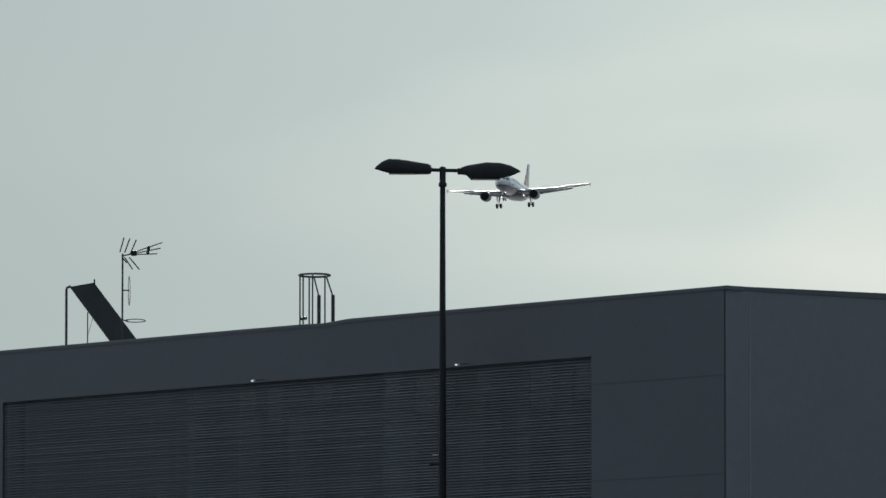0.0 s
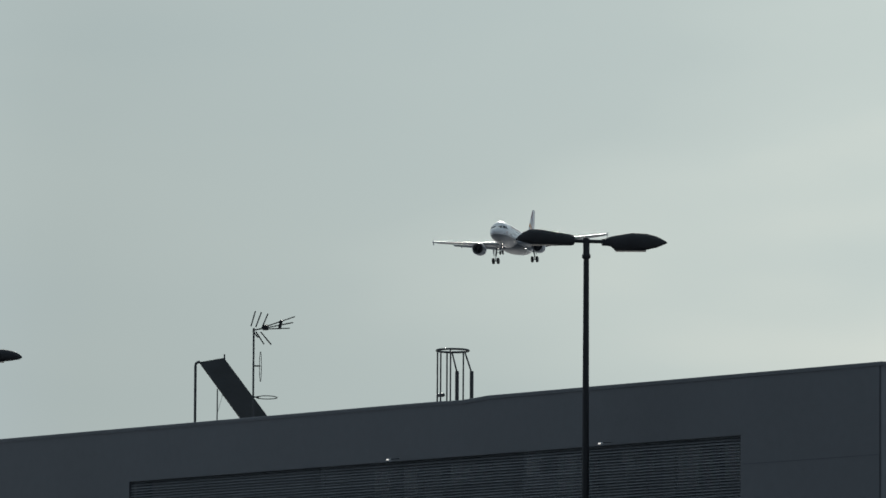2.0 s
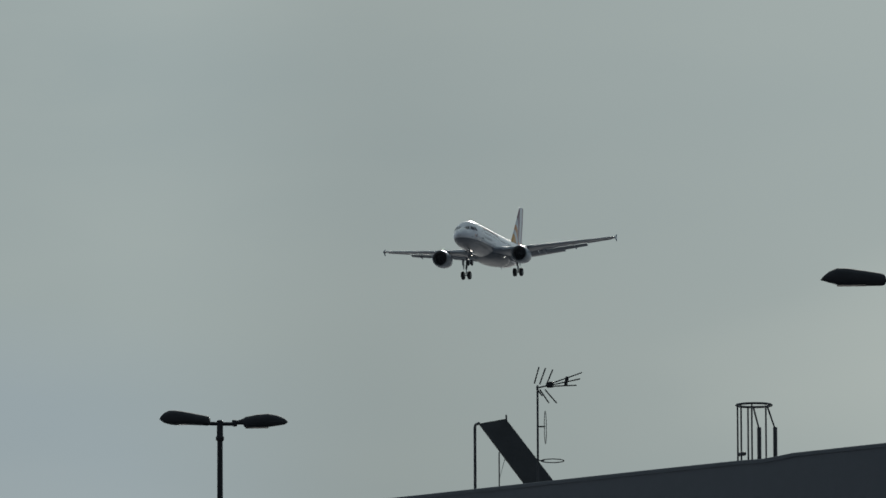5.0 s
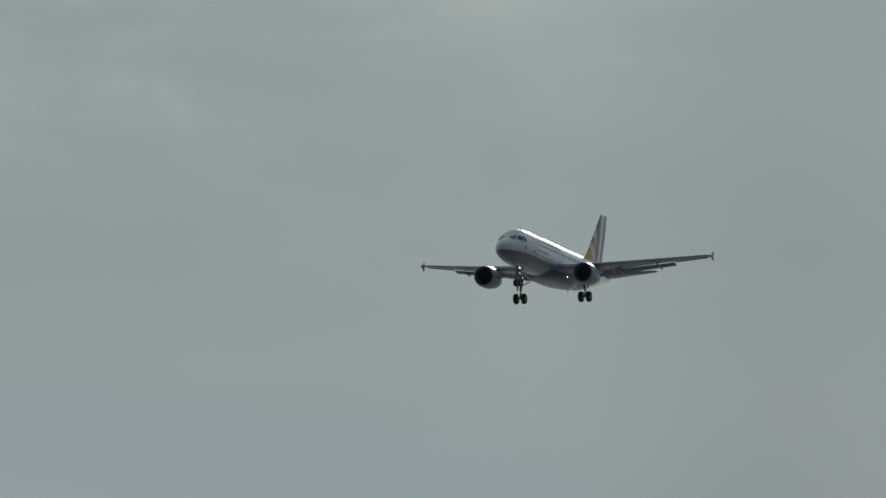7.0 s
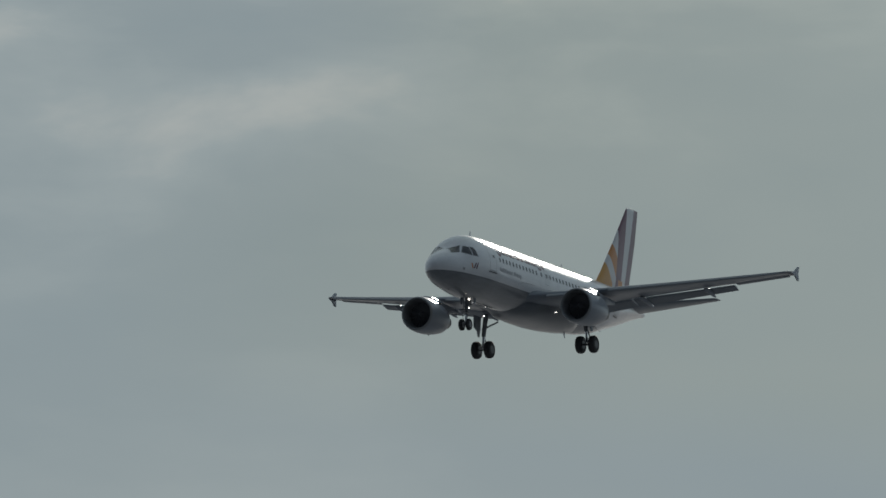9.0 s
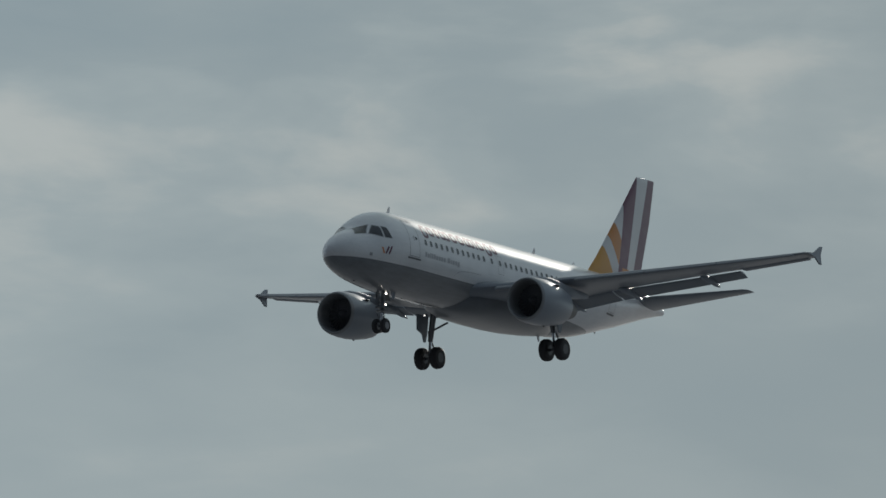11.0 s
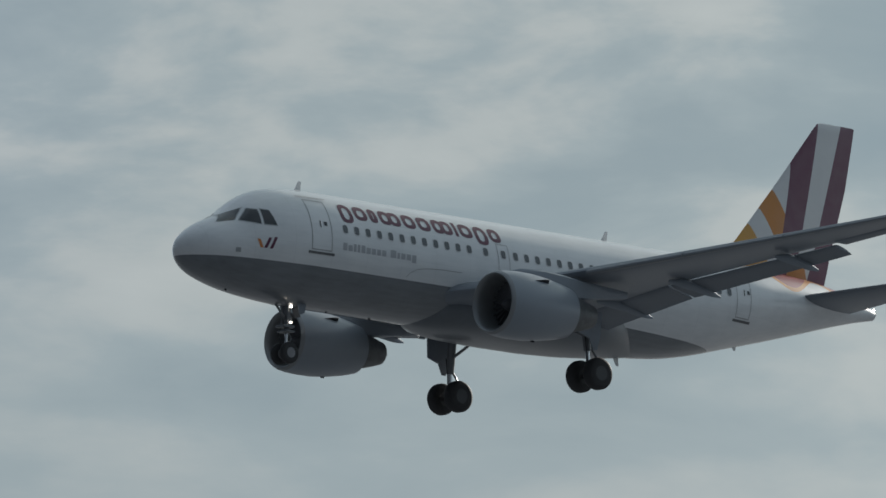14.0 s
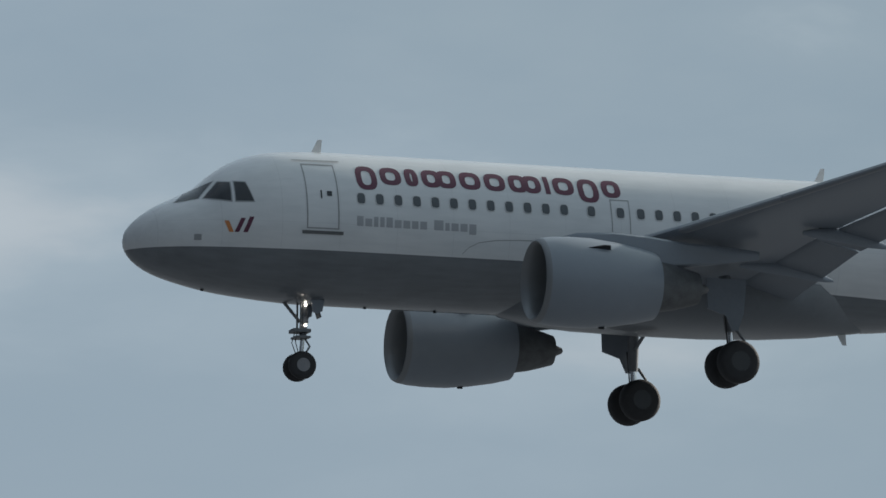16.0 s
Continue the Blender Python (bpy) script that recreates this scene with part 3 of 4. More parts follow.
# the further lamp: shorter heads that sit higher on their arm
FAR_UPPER = ((0.17, 0.10, 0.085, -0.05), (0.20, 0.13, 0.095, -0.055), (0.40, 0.17, 0.135, -0.042), (0.60, 0.175, 0.175, -0.032), (0.70, 0.17, 0.188, -0.044), (0.80, 0.14, 0.188, -0.03), (0.88, 0.10, 0.15, -0.007), (0.935, 0.05, 0.095, 0.03), (0.955, 0.012, 0.062, 0.052))
FAR_LOWER = ((0.21, 0.04, 0.0, -0.045), (0.36, 0.07, 0.045, -0.045), (0.41, 0.13, 0.075, -0.107), (0.60, 0.17, 0.11, -0.098), (0.76, 0.175, 0.12, -0.085), (0.92, 0.14, 0.09, -0.065), (1.02, 0.08, 0.045, -0.05), (1.07, 0.015, 0.0, -0.02))


def street_lamp(x, y, top, left=UPPER, right=LOWER):
    ob = tagged(new("street_lamp"), "black double-headed street lamp on a slim tapered pole", "street lamp", "car park lamps")
    ob.location = (x, y, 0)
    b2 = bmesh.new()
    tube(b2, [(0, 0, 0), (0, 0, 1.2), (0, 0, top - 0.28)], [0.085, 0.08, 0.043], 16)
    part("pole", b2, M_POLE, ob, smooth=True)
    b2 = bmesh.new()
    tube(b2, [(0, 0, top - 0.30), (0, 0, top - 0.28), (0, 0, top - 0.24), (0, 0, top - 0.22), (0, 0, top + 0.015), (0, 0, top + 0.03)], [0.052, 0.066, 0.066, 0.05, 0.05, 0.03], 16)
    part("pole_cap", b2, M_POLE, ob, smooth=True)
    b2 = bmesh.new()
    box(b2, (0, 0, 0.02), (0.34, 0.34, 0.04), None, 0.006)
    part("base_plate", b2, M_POLE, ob)
    b2 = bmesh.new()
    tube(b2, [(-0.24, 0, top - 0.02), (0, 0, top - 0.03), (0.27, 0, top - 0.035)], 0.03, 12)
    part("arm", b2, M_POLE, ob, smooth=True)
    lamp_head(-1, ob, top, left)
    lamp_head(1, ob, top, right)
    return ob


near_lamp = street_lamp(-0.44, 129.35, 12.2)
b_ = bmesh.new()
box(b_, (-0.12, 0, 7.46), (0.18, 0.04, 0.035), None, 0.008)
part("bracket", b_, M_POLE, near_lamp)
b_ = bmesh.new()
box(b_, (-0.115, 0, 7.61), (0.09, 0.05, 0.022), None, 0.006)
part("sensor", b_, M_CLEAR, near_lamp, "small white sensor on the pole")
street_lamp(-11.17, 141.6, 11.3, FAR_UPPER, FAR_LOWER)
# ---------------------------------------------------------------- airliner
# hull space: x forward from the nose, y to the aircraft's left, z up from the hull's axis
jet = tagged(new("airliner"), "white twin-engine jet airliner with grey belly, gear and flaps down", "aeroplane")

STATIONS = ((0.09, 0.03, -0.57, -0.63), (0.14, 0.22, -0.38, -0.82), (0.27, 0.43, -0.17, -1.02), (0.55, 0.74, 0.10, -1.25), (1.0, 1.06, 0.405, -1.47), (1.5, 1.29, 0.64, -1.62),
            (2.0, 1.46, 0.90, -1.74), (2.5, 1.60, 1.33, -1.84), (3.0, 1.71, 1.66, -1.91), (3.5, 1.79, 1.865, -1.96), (4.2, 1.88, 2.015, -2.02), (5.0, 1.945, 2.075, -2.06),
            (6.0, 1.975, 2.1, -2.07), (21.0, 1.975, 2.1, -2.07), (22.5, 1.96, 2.1, -1.97), (24, 1.92, 2.1, -1.73), (26, 1.76, 2.08, -1.24), (28, 1.45, 2.03, -0.73), (30, 1.08, 1.91, -0.19),
            (32, 0.66, 1.66, 0.36), (33.3, 0.36, 1.34, 0.67), (33.84, 0.22, 1.17, 0.77))
ST = np.array(STATIONS)
# smooth the stations with a monotone cubic so that the skin has no facets


def pchip(xs, ys):
    h, d = np.diff(xs), np.diff(ys) / np.diff(xs)
    m = np.zeros(len(xs))
    m[0], m[-1] = d[0], d[-1]
    for i in range(1, len(xs) - 1):
        if d[i - 1] * d[i] > 0:
            w1, w2 = 2 * h[i] + h[i - 1], h[i] + 2 * h[i - 1]
            m[i] = (w1 + w2) / (w1 / d[i - 1] + w2 / d[i])

    def f(x):
        i = int(np.clip(np.searchsorted(xs, x) - 1, 0, len(xs) - 2))
        u = (x - xs[i]) / h[i]
        return float((2 * u**3 - 3 * u * u + 1) * ys[i] + (u**3 - 2 * u * u + u) * h[i] * m[i] + (3 * u * u - 2 * u**3) * ys[i + 1] + (u**3 - u * u) * h[i] * m[i + 1])
    return f


F_W, F_T, F_B = (pchip(ST[:, 0], ST[:, i]) for i in (1, 2, 3))


def skin(s, t):
    """Point of the hull at s metres behind the nose and angle t round it (0 left side, 90 degrees top)."""
    w, a, b = F_W(s), F_T(s), F_B(s)
    return Vector((-s, w * math.cos(t), (a + b) / 2 + (a - b) / 2 * math.sin(t)))


def angle_at(s, z):
    a, b = F_T(s), F_B(s)
    return math.asin(max(-1, min(1, (z - (a + b) / 2) / ((a - b) / 2))))


def on_skin(s, z, side=1, off=0.0):
    t = angle_at(s, z)
    p = skin(s, t)
    n = (skin(s + 0.02, t) - skin(s - 0.02, t)).cross(skin(s, t + 0.02) - skin(s, t - 0.02))
    n = n.normalized() if n.length else Vector((0, 1, 0))
    if n.y < 0:
        n = -n
    p = p + n * off
    return Vector((p.x, side * p.y, p.z))


def patch(corners, side=1, off=0.008, n=6, bm=None):
    """Thin plate bent to the hull, from four (s, z) corners in order."""
    bm = bm or bmesh.new()
    a, b, c, d = [Vector(q) for q in corners]

    def grid(o):
        out = []
        for i in range(n + 1):
            for j in range(n + 1):
                u, v = i / n, j / n
                q = a * (1 - u) * (1 - v) + b * u * (1 - v) + c * u * v + d * (1 - u) * v
                out.append(bm.verts.new(on_skin(q.x, q.y, side, o)))
        return out
    top = grid(off)
    k = n + 1
    for i in range(n):
        for j in range(n):
            bm.faces.new((top[i * k + j], top[(i + 1) * k + j], top[(i + 1) * k + j + 1], top[i * k + j + 1]))
    return bm


s_list = [0.09, 0.1, 0.14, 0.19, 0.27, 0.38, 0.55, 0.75] + [1.0 + 0.2 * k for k in range(26)] + [6.5 + k for k in range(17)] + [23 + 0.5 * k for k in range(22)] + [33.84]
NR = 64
b_ = loft([[skin(s, 2 * math.pi * k / NR) for k in range(NR)] for s in s_list])
hull = part("fuselage", b_, M_HULL, jet, "white hull with grey belly", smooth=60)

# wing-to-body fairing under the belly
prof = ((10.2, 0.10, -1.95), (10.9, 0.9, -2.12), (11.8, 1.6, -2.26), (13.2, 2.0, -2.33), (15.0, 2.1, -2.36), (17.0, 2.08, -2.36), (18.6, 1.9, -2.31), (20.0, 1.4, -2.22), (21.2, 0.7, -2.08), (21.9, 0.1, -1.96))
rings = []
for s, w, zb in prof:
    r = []
    for k in range(20):
        t = math.pi + math.pi * k / 19
        c, q = math.cos(t), math.sin(t)
        r.append((-s, w * 1.08 * math.copysign(abs(c) ** 0.75, c), -1.05 + (zb + 1.05) * abs(q) ** 0.7))
    rings.append(r)
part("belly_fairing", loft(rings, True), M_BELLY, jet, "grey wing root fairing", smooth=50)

# ---- lifting surfaces


def foil(le, chord, thick, twist=0.0, camber=0.02, n=14, vertical=False, y=0.0, z=0.0):
    """Airfoil ring. le: metres behind the nose."""
    pts = []
    xs = [0.5 * (1 - math.cos(math.pi * k / n)) for k in range(n + 1)]
    yt = [5 * thick * (0.2969 * math.sqrt(x) - 0.126 * x - 0.3516 * x * x + 0.2843 * x**3 - 0.1036 * x**4) for x in xs]
    cam_ = [camber * 4 * x * (1 - x) for x in xs]
    up = [(x, c + t) for x, c, t in zip(xs, cam_, yt)]
    dn = [(x, c - t) for x, c, t in zip(xs, cam_, yt)][1:-1]
    ct, st = math.cos(twist), math.sin(twist)
    for x, h in up + dn[::-1]:
        xr, hr = x * ct + h * st, h * ct - x * st
        pts.append((-(le + chord * xr), y + (chord * hr if vertical else 0), z + (0 if vertical else chord * hr)))
    return pts


def wing_le(y):
    return 11.65 + (abs(y) - 1.98) * 0.514 - (max(0, 2.9 - abs(y)) * 0.35)


def wing_te(y):
    y = abs(y)
    return 17.75 + (y - 1.98) * 0.09 if y < 6.4 else 18.15 + (y - 6.4) * 0.262


def wing_z(y):
    u = abs(y) - 2.0
    return -0.99 + 0.121 * u + 0.17 * (u / 15) ** 2


b_ = bmesh.new()
box(b_, (0, 0, 0), (0.02, 0.17, 0.6), None)
blade0 = link("fan_blade", b_, M_FAN)
BLADE = blade0.data
bpy.data.objects.remove(blade0)
YS = (1.2, 1.98, 2.9, 4.2, 5.75, 6.4, 8, 10, 12, 14, 15.6, 16.7)
for side in (1, -1):
    rings = []
    for y in YS:
        fixed = 0.86 if y < 13.0 else 0.995           # the flaps take the rear of the chord
        le, te = wing_le(y), wing_te(y)
        ch = (te - le)
        th = 0.15 - 0.045 * min(1, (y - 1.2) / 6)
        r = foil(le, ch, th, 0.05 - 0.055 * y / 17, 0.018, y=side * y, z=wing_z(y))
        lim = -(le + ch * fixed)
        r = [(max(p[0], lim), p[1], p[2]) for p in r]
        rings.append(r)
    part("wing", loft(rings), M_WING, jet, smooth=40)
    # drooped slats along the leading edge, with a gap at the pylon
    for y0, y1 in ((2.75, 5.2), (6.35, 9.5), (9.55, 12.8), (12.85, 16.3)):
        rings = []
        for k in range(5):
            y = y0 + (y1 - y0) * k / 4
            le, ch = wing_le(y), wing_te(y) - wing_le(y)
            c = 0.16 * ch if y < 6 else 0.20 * ch
            rings.append(foil(le - 0.30 * c - 0.05, c, 0.26, -0.42, -0.05, n=8, y=side * y, z=wing_z(y) - 0.055 * ch * 0.5 - 0.05))
        part("slat", loft(rings), M_WING_EDGE, jet, "grey leading-edge slat", smooth=40)
    # extended flaps
    for y0, y1 in ((2.05, 6.35), (6.45, 12.9)):
        rings = []
        for k in range(6):
            y = y0 + (y1 - y0) * k / 5
            te, ch = wing_te(y), wing_te(y) - wing_le(y)
            c = 0.22 * ch + 0.3
            rings.append(foil(te - 0.13 * ch - 0.03, c, 0.13, 0.27, 0.03, n=8, y=side * y, z=wing_z(y) - 0.10 - 0.010 * ch))
        part("flap", loft(rings), M_FLAP, jet, "extended landing flap", smooth=40)
    # aileron trailing wedge
    rings = [foil(wing_te(y) - 0.24 * (wing_te(y) - wing_le(y)), 0.25 * (wing_te(y) - wing_le(y)), 0.1, 0.09, 0.0, n=6, y=side * y, z=wing_z(y) - 0.03) for y in (13.05, 14.8, 16.4)]
    part("aileron", loft(rings), M_FLAP, jet, smooth=40)
    # flap track canoes
    for y, ln in ((4.0, 2.7), (7.2, 2.5), (11.3, 2.1)):
        te = wing_te(y)
        rings = []
        for u in (0, 0.08, 0.25, 0.5, 0.75, 0.92, 1.0):
            r = 0.17 * math.sin(math.pi * min(1, 0.04 + 0.94 * u)) ** 0.7 + 0.005
            bend = 0.20 * max(0, u - 0.45) * ln
            rings.append([(-(te - 0.62 * ln + u * ln), side * y + 0.62 * r * math.cos(t), wing_z(y) - 0.29 - bend + r * 1.15 * math.sin(t)) for t in [2 * math.pi * k / 12 for k in range(12)]])
        part("flap_track_fairing", loft(rings), M_NACELLE, jet, smooth=50)
    # wing tip fence: arrow plate above and below the tip
    s0, z0, yt = wing_le(16.7), wing_z(16.7), side * 16.98
    out = [(s0 + 0.28, z0 - 0.02), (s0 + 0.80, z0 + 0.18), (s0 + 1.30, z0 + 0.50), (s0 + 1.50, z0 + 0.52), (s0 + 1.38, z0 + 0.06), (s0 + 1.44, z0 - 0.44), (s0 + 1.28, z0 - 0.43), (s0 + 0.84, z0 - 0.15)]
    rr = []
    for o, sh in ((-0.05, 0.98), (-0.03, 1.0), (0.03, 1.0), (0.05, 0.98)):
        cx, cz = s0 + 1.0, z0
        rr.append([(-(cx + (p - cx) * sh), yt + o + side * 0.06 * abs(q_ - cz), cz + (q_ - cz) * sh) for p, q_ in out])
    part("wingtip_fence", loft(rr), M_NACELLE, jet)
    rings = [foil(wing_le(16.7), wing_te(16.7) - wing_le(16.7), 0.1, 0, 0.01, n=8, y=side * 16.7, z=wing_z(16.7)), foil(wing_le(16.95) + 0.05, 1.35, 0.08, 0, 0.01, n=8, y=side * 16.93, z=wing_z(16.9))]
    part("wing_tip", loft(rings), M_WING_EDGE, jet, smooth=40)

    # tailplane
    rings = []
    for u in (0, 0.3, 0.6, 0.9, 0.97, 1.0):
        y = 0.45 + u * 5.75
        le = 28.75 + (y - 0.45) * 0.60 + (0.25 if u == 1 else 0)
        te = 32.15 + (y - 0.45) * 0.175
        rings.append(foil(le, te - le, 0.10 if u < 1 else 0.04, 0.05, -0.01, n=10, y=side * y, z=0.94 + (y - 0.45) * 0.118))
    part("tailplane", loft(rings), M_WING, jet, smooth=40)

    # ---- engine
    ey, ez, ex = side * 5.75, -2.05, 9.72
    b_ = spin_x([(-(ex + a), r) for a, r in ((0.95, 0.86), (0.5, 0.90), (0.22, 0.93), (0.06, 0.985), (0.0, 1.04), (0.03, 1.085), (0.14, 1.13))], 48, (0, ey, ez))
    eng = part("inlet_lip", b_, M_LIP, jet, "dull metal inlet ring", smooth=60)
    b_ = spin_x([(-(ex + a), r) for a, r in ((0.14, 1.13), (0.4, 1.175), (0.9, 1.205), (1.5, 1.20), (2.2, 1.13), (2.9, 1.01), (3.35, 0.90), (3.34, 0.86), (2.6, 0.84))], 48, (0, ey, ez))
    nac = part("nacelle", b_, M_NACELLE, jet, "grey engine cowl", smooth=60)
    b_ = spin_x([(-(ex + 0.94), 0.87), (-(ex + 0.96), 0.30), (-(ex + 0.8), 0.24), (-(ex + 0.55), 0.12), (-(ex + 0.45), 0.01)], 32, (0, ey, ez))
    part("spinner", b_, M_FAN, nac, smooth=40)
    for k in range(24):
        ob = new("fan_blade", BLADE)
        ob.parent = nac
        ob.matrix_basis = Matrix.Translation((-(ex + 0.86), ey, ez)) @ Matrix.Rotation(2 * math.pi * k / 24, 4, "X") @ Matrix.Translation((0, 0, 0.56)) @ Matrix.Rotation(0.7, 4, "Z")
    b_ = spin_x([(-(ex + a), r) for a, r in ((2.5, 0.76), (3.3, 0.72), (3.9, 0.62), (4.35, 0.50), (4.62, 0.42), (4.61, 0.39), (4.2, 0.36), (4.2, 0.24), (4.7, 0.17), (4.92, 0.08), (4.96, 0.01))], 32, (0, ey, ez))
    part("core_nozzle", b_, M_HOT, nac, "heat-stained exhaust nozzle", smooth=50)
    # strake on the inboard shoulder and small drains
    for sgn in (1, -1):
        t = radians(90 - sgn * 48)
        p = Vector((0, math.cos(t), math.sin(t)))
        base = Vector((-(ex + 1.2), ey, ez))
        rr = []
        for o in (-0.012, 0.012):
            tang = Vector((0, -p.z, p.y)) * o
            rr.append([base + p * 1.19 + tang, base + p * 1.31 + Vector((-0.45, 0, 0)) + tang, base + p * 1.31 + Vector((-0.62, 0, 0)) + tang, base + p * 1.14 + Vector((-0.68, 0, 0)) + tang])
        part("strake", loft(rr), M_DARK, nac)
    b_ = bmesh.new()
    box(b_, (-(ex + 1.9), ey, ez - 1.18), (0.16, 0.04, 0.07), None, 0.015)
    part("drain_mast", b_, M_DARK, nac)
    # pylon
    rings = []
    for s, h0, h1, w in ((ex + 0.75, 0.95, 1.20, 0.05), (ex + 1.2, 0.9, 1.32, 0.16), (ex + 2.2, 0.8, 1.38, 0.22), (ex + 3.2, 0.45, 1.32, 0.24), (ex + 4.2, 0.55, 1.2, 0.22), (ex + 5.6, 0.75, 1.15, 0.12), (ex + 6.4, 0.88, 1.1, 0.03)):
        rings.append([(-s, ey + a * w, ez + h) for a, h in ((-1, h0 + 0.06), (-1, h1 - 0.06), (-0.7, h1), (0.7, h1), (1, h1 - 0.06), (1, h0 + 0.06), (0.6, h0), (-0.6, h0))])
    part("pylon", loft(rings), M_NACELLE, jet, smooth=40)

    # ---- main gear
    gy, gx, az = side * 3.795, 16.08, -3.72
    b_ = bmesh.new()
    tube(b_, [(-gx + 0.1, gy - side * 0.25, -1.3), (-gx + 0.05, gy - side * 0.08, -2.55), (-gx + 0.04, gy - side * 0.05, -2.85)], [0.17, 0.15, 0.13], 14)
    strut = part("main_gear_strut", b_, M_STRUT, jet, smooth=True)
    b_ = bmesh.new()
    tube(b_, [(-gx + 0.04, gy - side * 0.05, -2.8), (-gx, gy, az + 0.1)], 0.085, 12)
    part("oleo", b_, M_CHROME, strut, "chrome shock strut", smooth=True)
    b_ = bmesh.new()
    tube(b_, [(-gx, gy - 0.62, az), (-gx, gy + 0.62, az)], 0.08, 12)
    part("axle", b_, M_STRUT, strut)
    b_ = bmesh.new()
    tube(b_, [(-gx - 0.12, gy, -2.75), (-gx - 0.42, gy, -3.15), (-gx - 0.08, gy, az + 0.12)], 0.045, 8)
    part("torque_link", b_, M_STRUT, strut)
    b_ = bmesh.new()
    tube(b_, [(-gx + 0.05, gy - side * 0.1, -2.3), (-gx + 0.05, side * 2.7, -1.9)], 0.055, 10)
    part("side_stay", b_, M_STRUT, strut)
    b_ = bmesh.new()
    tube(b_, [(-gx + 0.2, gy, -2.3), (-gx + 0.16, gy + 0.05, -3.0), (-gx + 0.1, gy, az + 0.15)], 0.02, 6)
    part("hose", b_, M_DARK, strut)
    # leg door hung on the outer side of the leg
    od = [(-gx + 0.85, -1.45), (-gx - 0.30, -1.45), (-gx - 0.22, -2.35), (-gx - 0.06, -2.85), (-gx + 0.12, -2.85), (-gx + 0.30, -2.45), (-gx + 0.82, -2.28)]
    rr = [[(p, gy + side * (0.30 + o), z_) for p, z_ in od] for o in (0.0, 0.05)]
    part("gear_door", loft(rr), M_FLAP, strut, "grey gear leg door")
    for o in (-0.465, 0.465):
        R, W = 0.585, 0.215
        b_ = spin_y([(-W, R * 0.50), (-W, R * 0.80), (-W * 0.82, R * 0.94), (-W * 0.45, R * 0.995), (0, R), (W * 0.45, R * 0.995), (W * 0.82, R * 0.94), (W, R * 0.80), (W, R * 0.50)], 40, (-gx, gy + o, az))
        tyre = part("tyre", b_, M_TYRE, strut, smooth=50)
        b_ = spin_y([(-W - 0.004, R * 0.2), (-W - 0.004, R * 0.46), (-W * 0.6, R * 0.5), (W * 0.6, R * 0.5), (W + 0.004, R * 0.46), (W + 0.004, R * 0.2)], 24, (-gx, gy + o, az))
        part("rim", b_, M_HUB, tyre, "grey wheel hub", smooth=40)
    # landing light in the wing root
    b_ = bmesh.new()
    tube(b_, [(-13.74, side * 2.62, -1.86), (-13.70, side * 2.62, -1.86)], 0.055, 14)
    lamp_ = part("landing_light", b_, M_LAMP, jet, "lit landing light")
    b_ = bmesh.new()
    loft([[(x, side * 2.62 + r * math.cos(2 * math.pi * k / 16), -1.86 + r * math.sin(2 * math.pi * k / 16)) for k in range(16)] for x, r in ((-13.8, 0.09), (-13.52, 0.085), (-13.52, 0.07), (-13.8, 0.07))], False, b_)
    part("light_housing", b_, M_FLAP, lamp_, smooth=40)

# ---- fin with dorsal fillet
b_ = loft([foil(25.4, 5.92, 0.03, 0, 0, vertical=True, z=1.7), foil(26.1, 5.4, 0.085, 0, 0, vertical=True, z=2.35), foil(26.81, 4.86, 0.09, 0, 0, vertical=True, z=3.06),
           foil(29.0, 3.43, 0.085, 0, 0, vertical=True, z=5.61), foil(30.72, 2.12, 0.08, 0, 0, vertical=True, z=7.72), foil(30.95, 1.93, 0.06, 0, 0, vertical=True, z=7.98), foil(31.2, 1.62, 0.02, 0, 0, vertical=True, z=8.03)])
fin = part("tail_fin", b_, M_FIN, jet, "tail fin with purple, white and orange bands", smooth=40)
b_ = bmesh.new()
tube(b_, [(-33.80, 0, 1.02), (-33.98, 0, 1.03)], [0.14, 0.11], 16)
part("tail_exhaust", b_, M_HOT, jet)
b_ = bmesh.new()
bmesh.ops.create_uvsphere(b_, u_segments=10, v_segments=6, radius=0.04, matrix=Matrix.Translation((-33.82, 0.14, 1.17)))
part("tail_light", b_, M_LAMP, jet, "lit white tail light")

# ---- cockpit windows
for side in (1, -1):
    for c in (((1.36, 0.42), (1.74, 0.74), (2.33, 1.0), (1.90, 0.50)), ((2.03, 0.50), (2.44, 0.97), (2.70, 0.93), (2.66, 0.39)), ((2.78, 0.39), (2.80, 0.95), (3.08, 0.92), (3.24, 0.39))):
        b_ = patch(c, side, 0.010, 8)
        pane = part("cockpit_window", b_, M_PANE, jet, "dark cockpit window")
        cc = Vector((sum(q_[0] for q_ in c) / 4, sum(q_[1] for q_ in c) / 4))
        b_ = patch([tuple(cc + (Vector(q_) - cc) * 1.13) for q_ in c], side, 0.005, 8)
        part("window_surround", b_, M_FRAME, pane)

# ---- cabin windows


def window_mesh(name, w, h, material):
    b2 = bmesh.new()
    ring = []
    for k in range(20):
        t = 2 * math.pi * k / 20
        c, s = math.cos(t), math.sin(t)
        ring.append((w / 2 * math.copysign(abs(c) ** 0.6, c), h / 2 * math.copysign(abs(s) ** 0.6, s)))
    loft([[(x * f, z_ * f, o) for x, z_ in ring] for f, o in ((1.0, -0.02), (1.0, 0.0), (0.9, 0.004))], True, b2)
    ob = link(name, b2, material)
    me = ob.data
    bpy.data.objects.remove(ob)
    return me


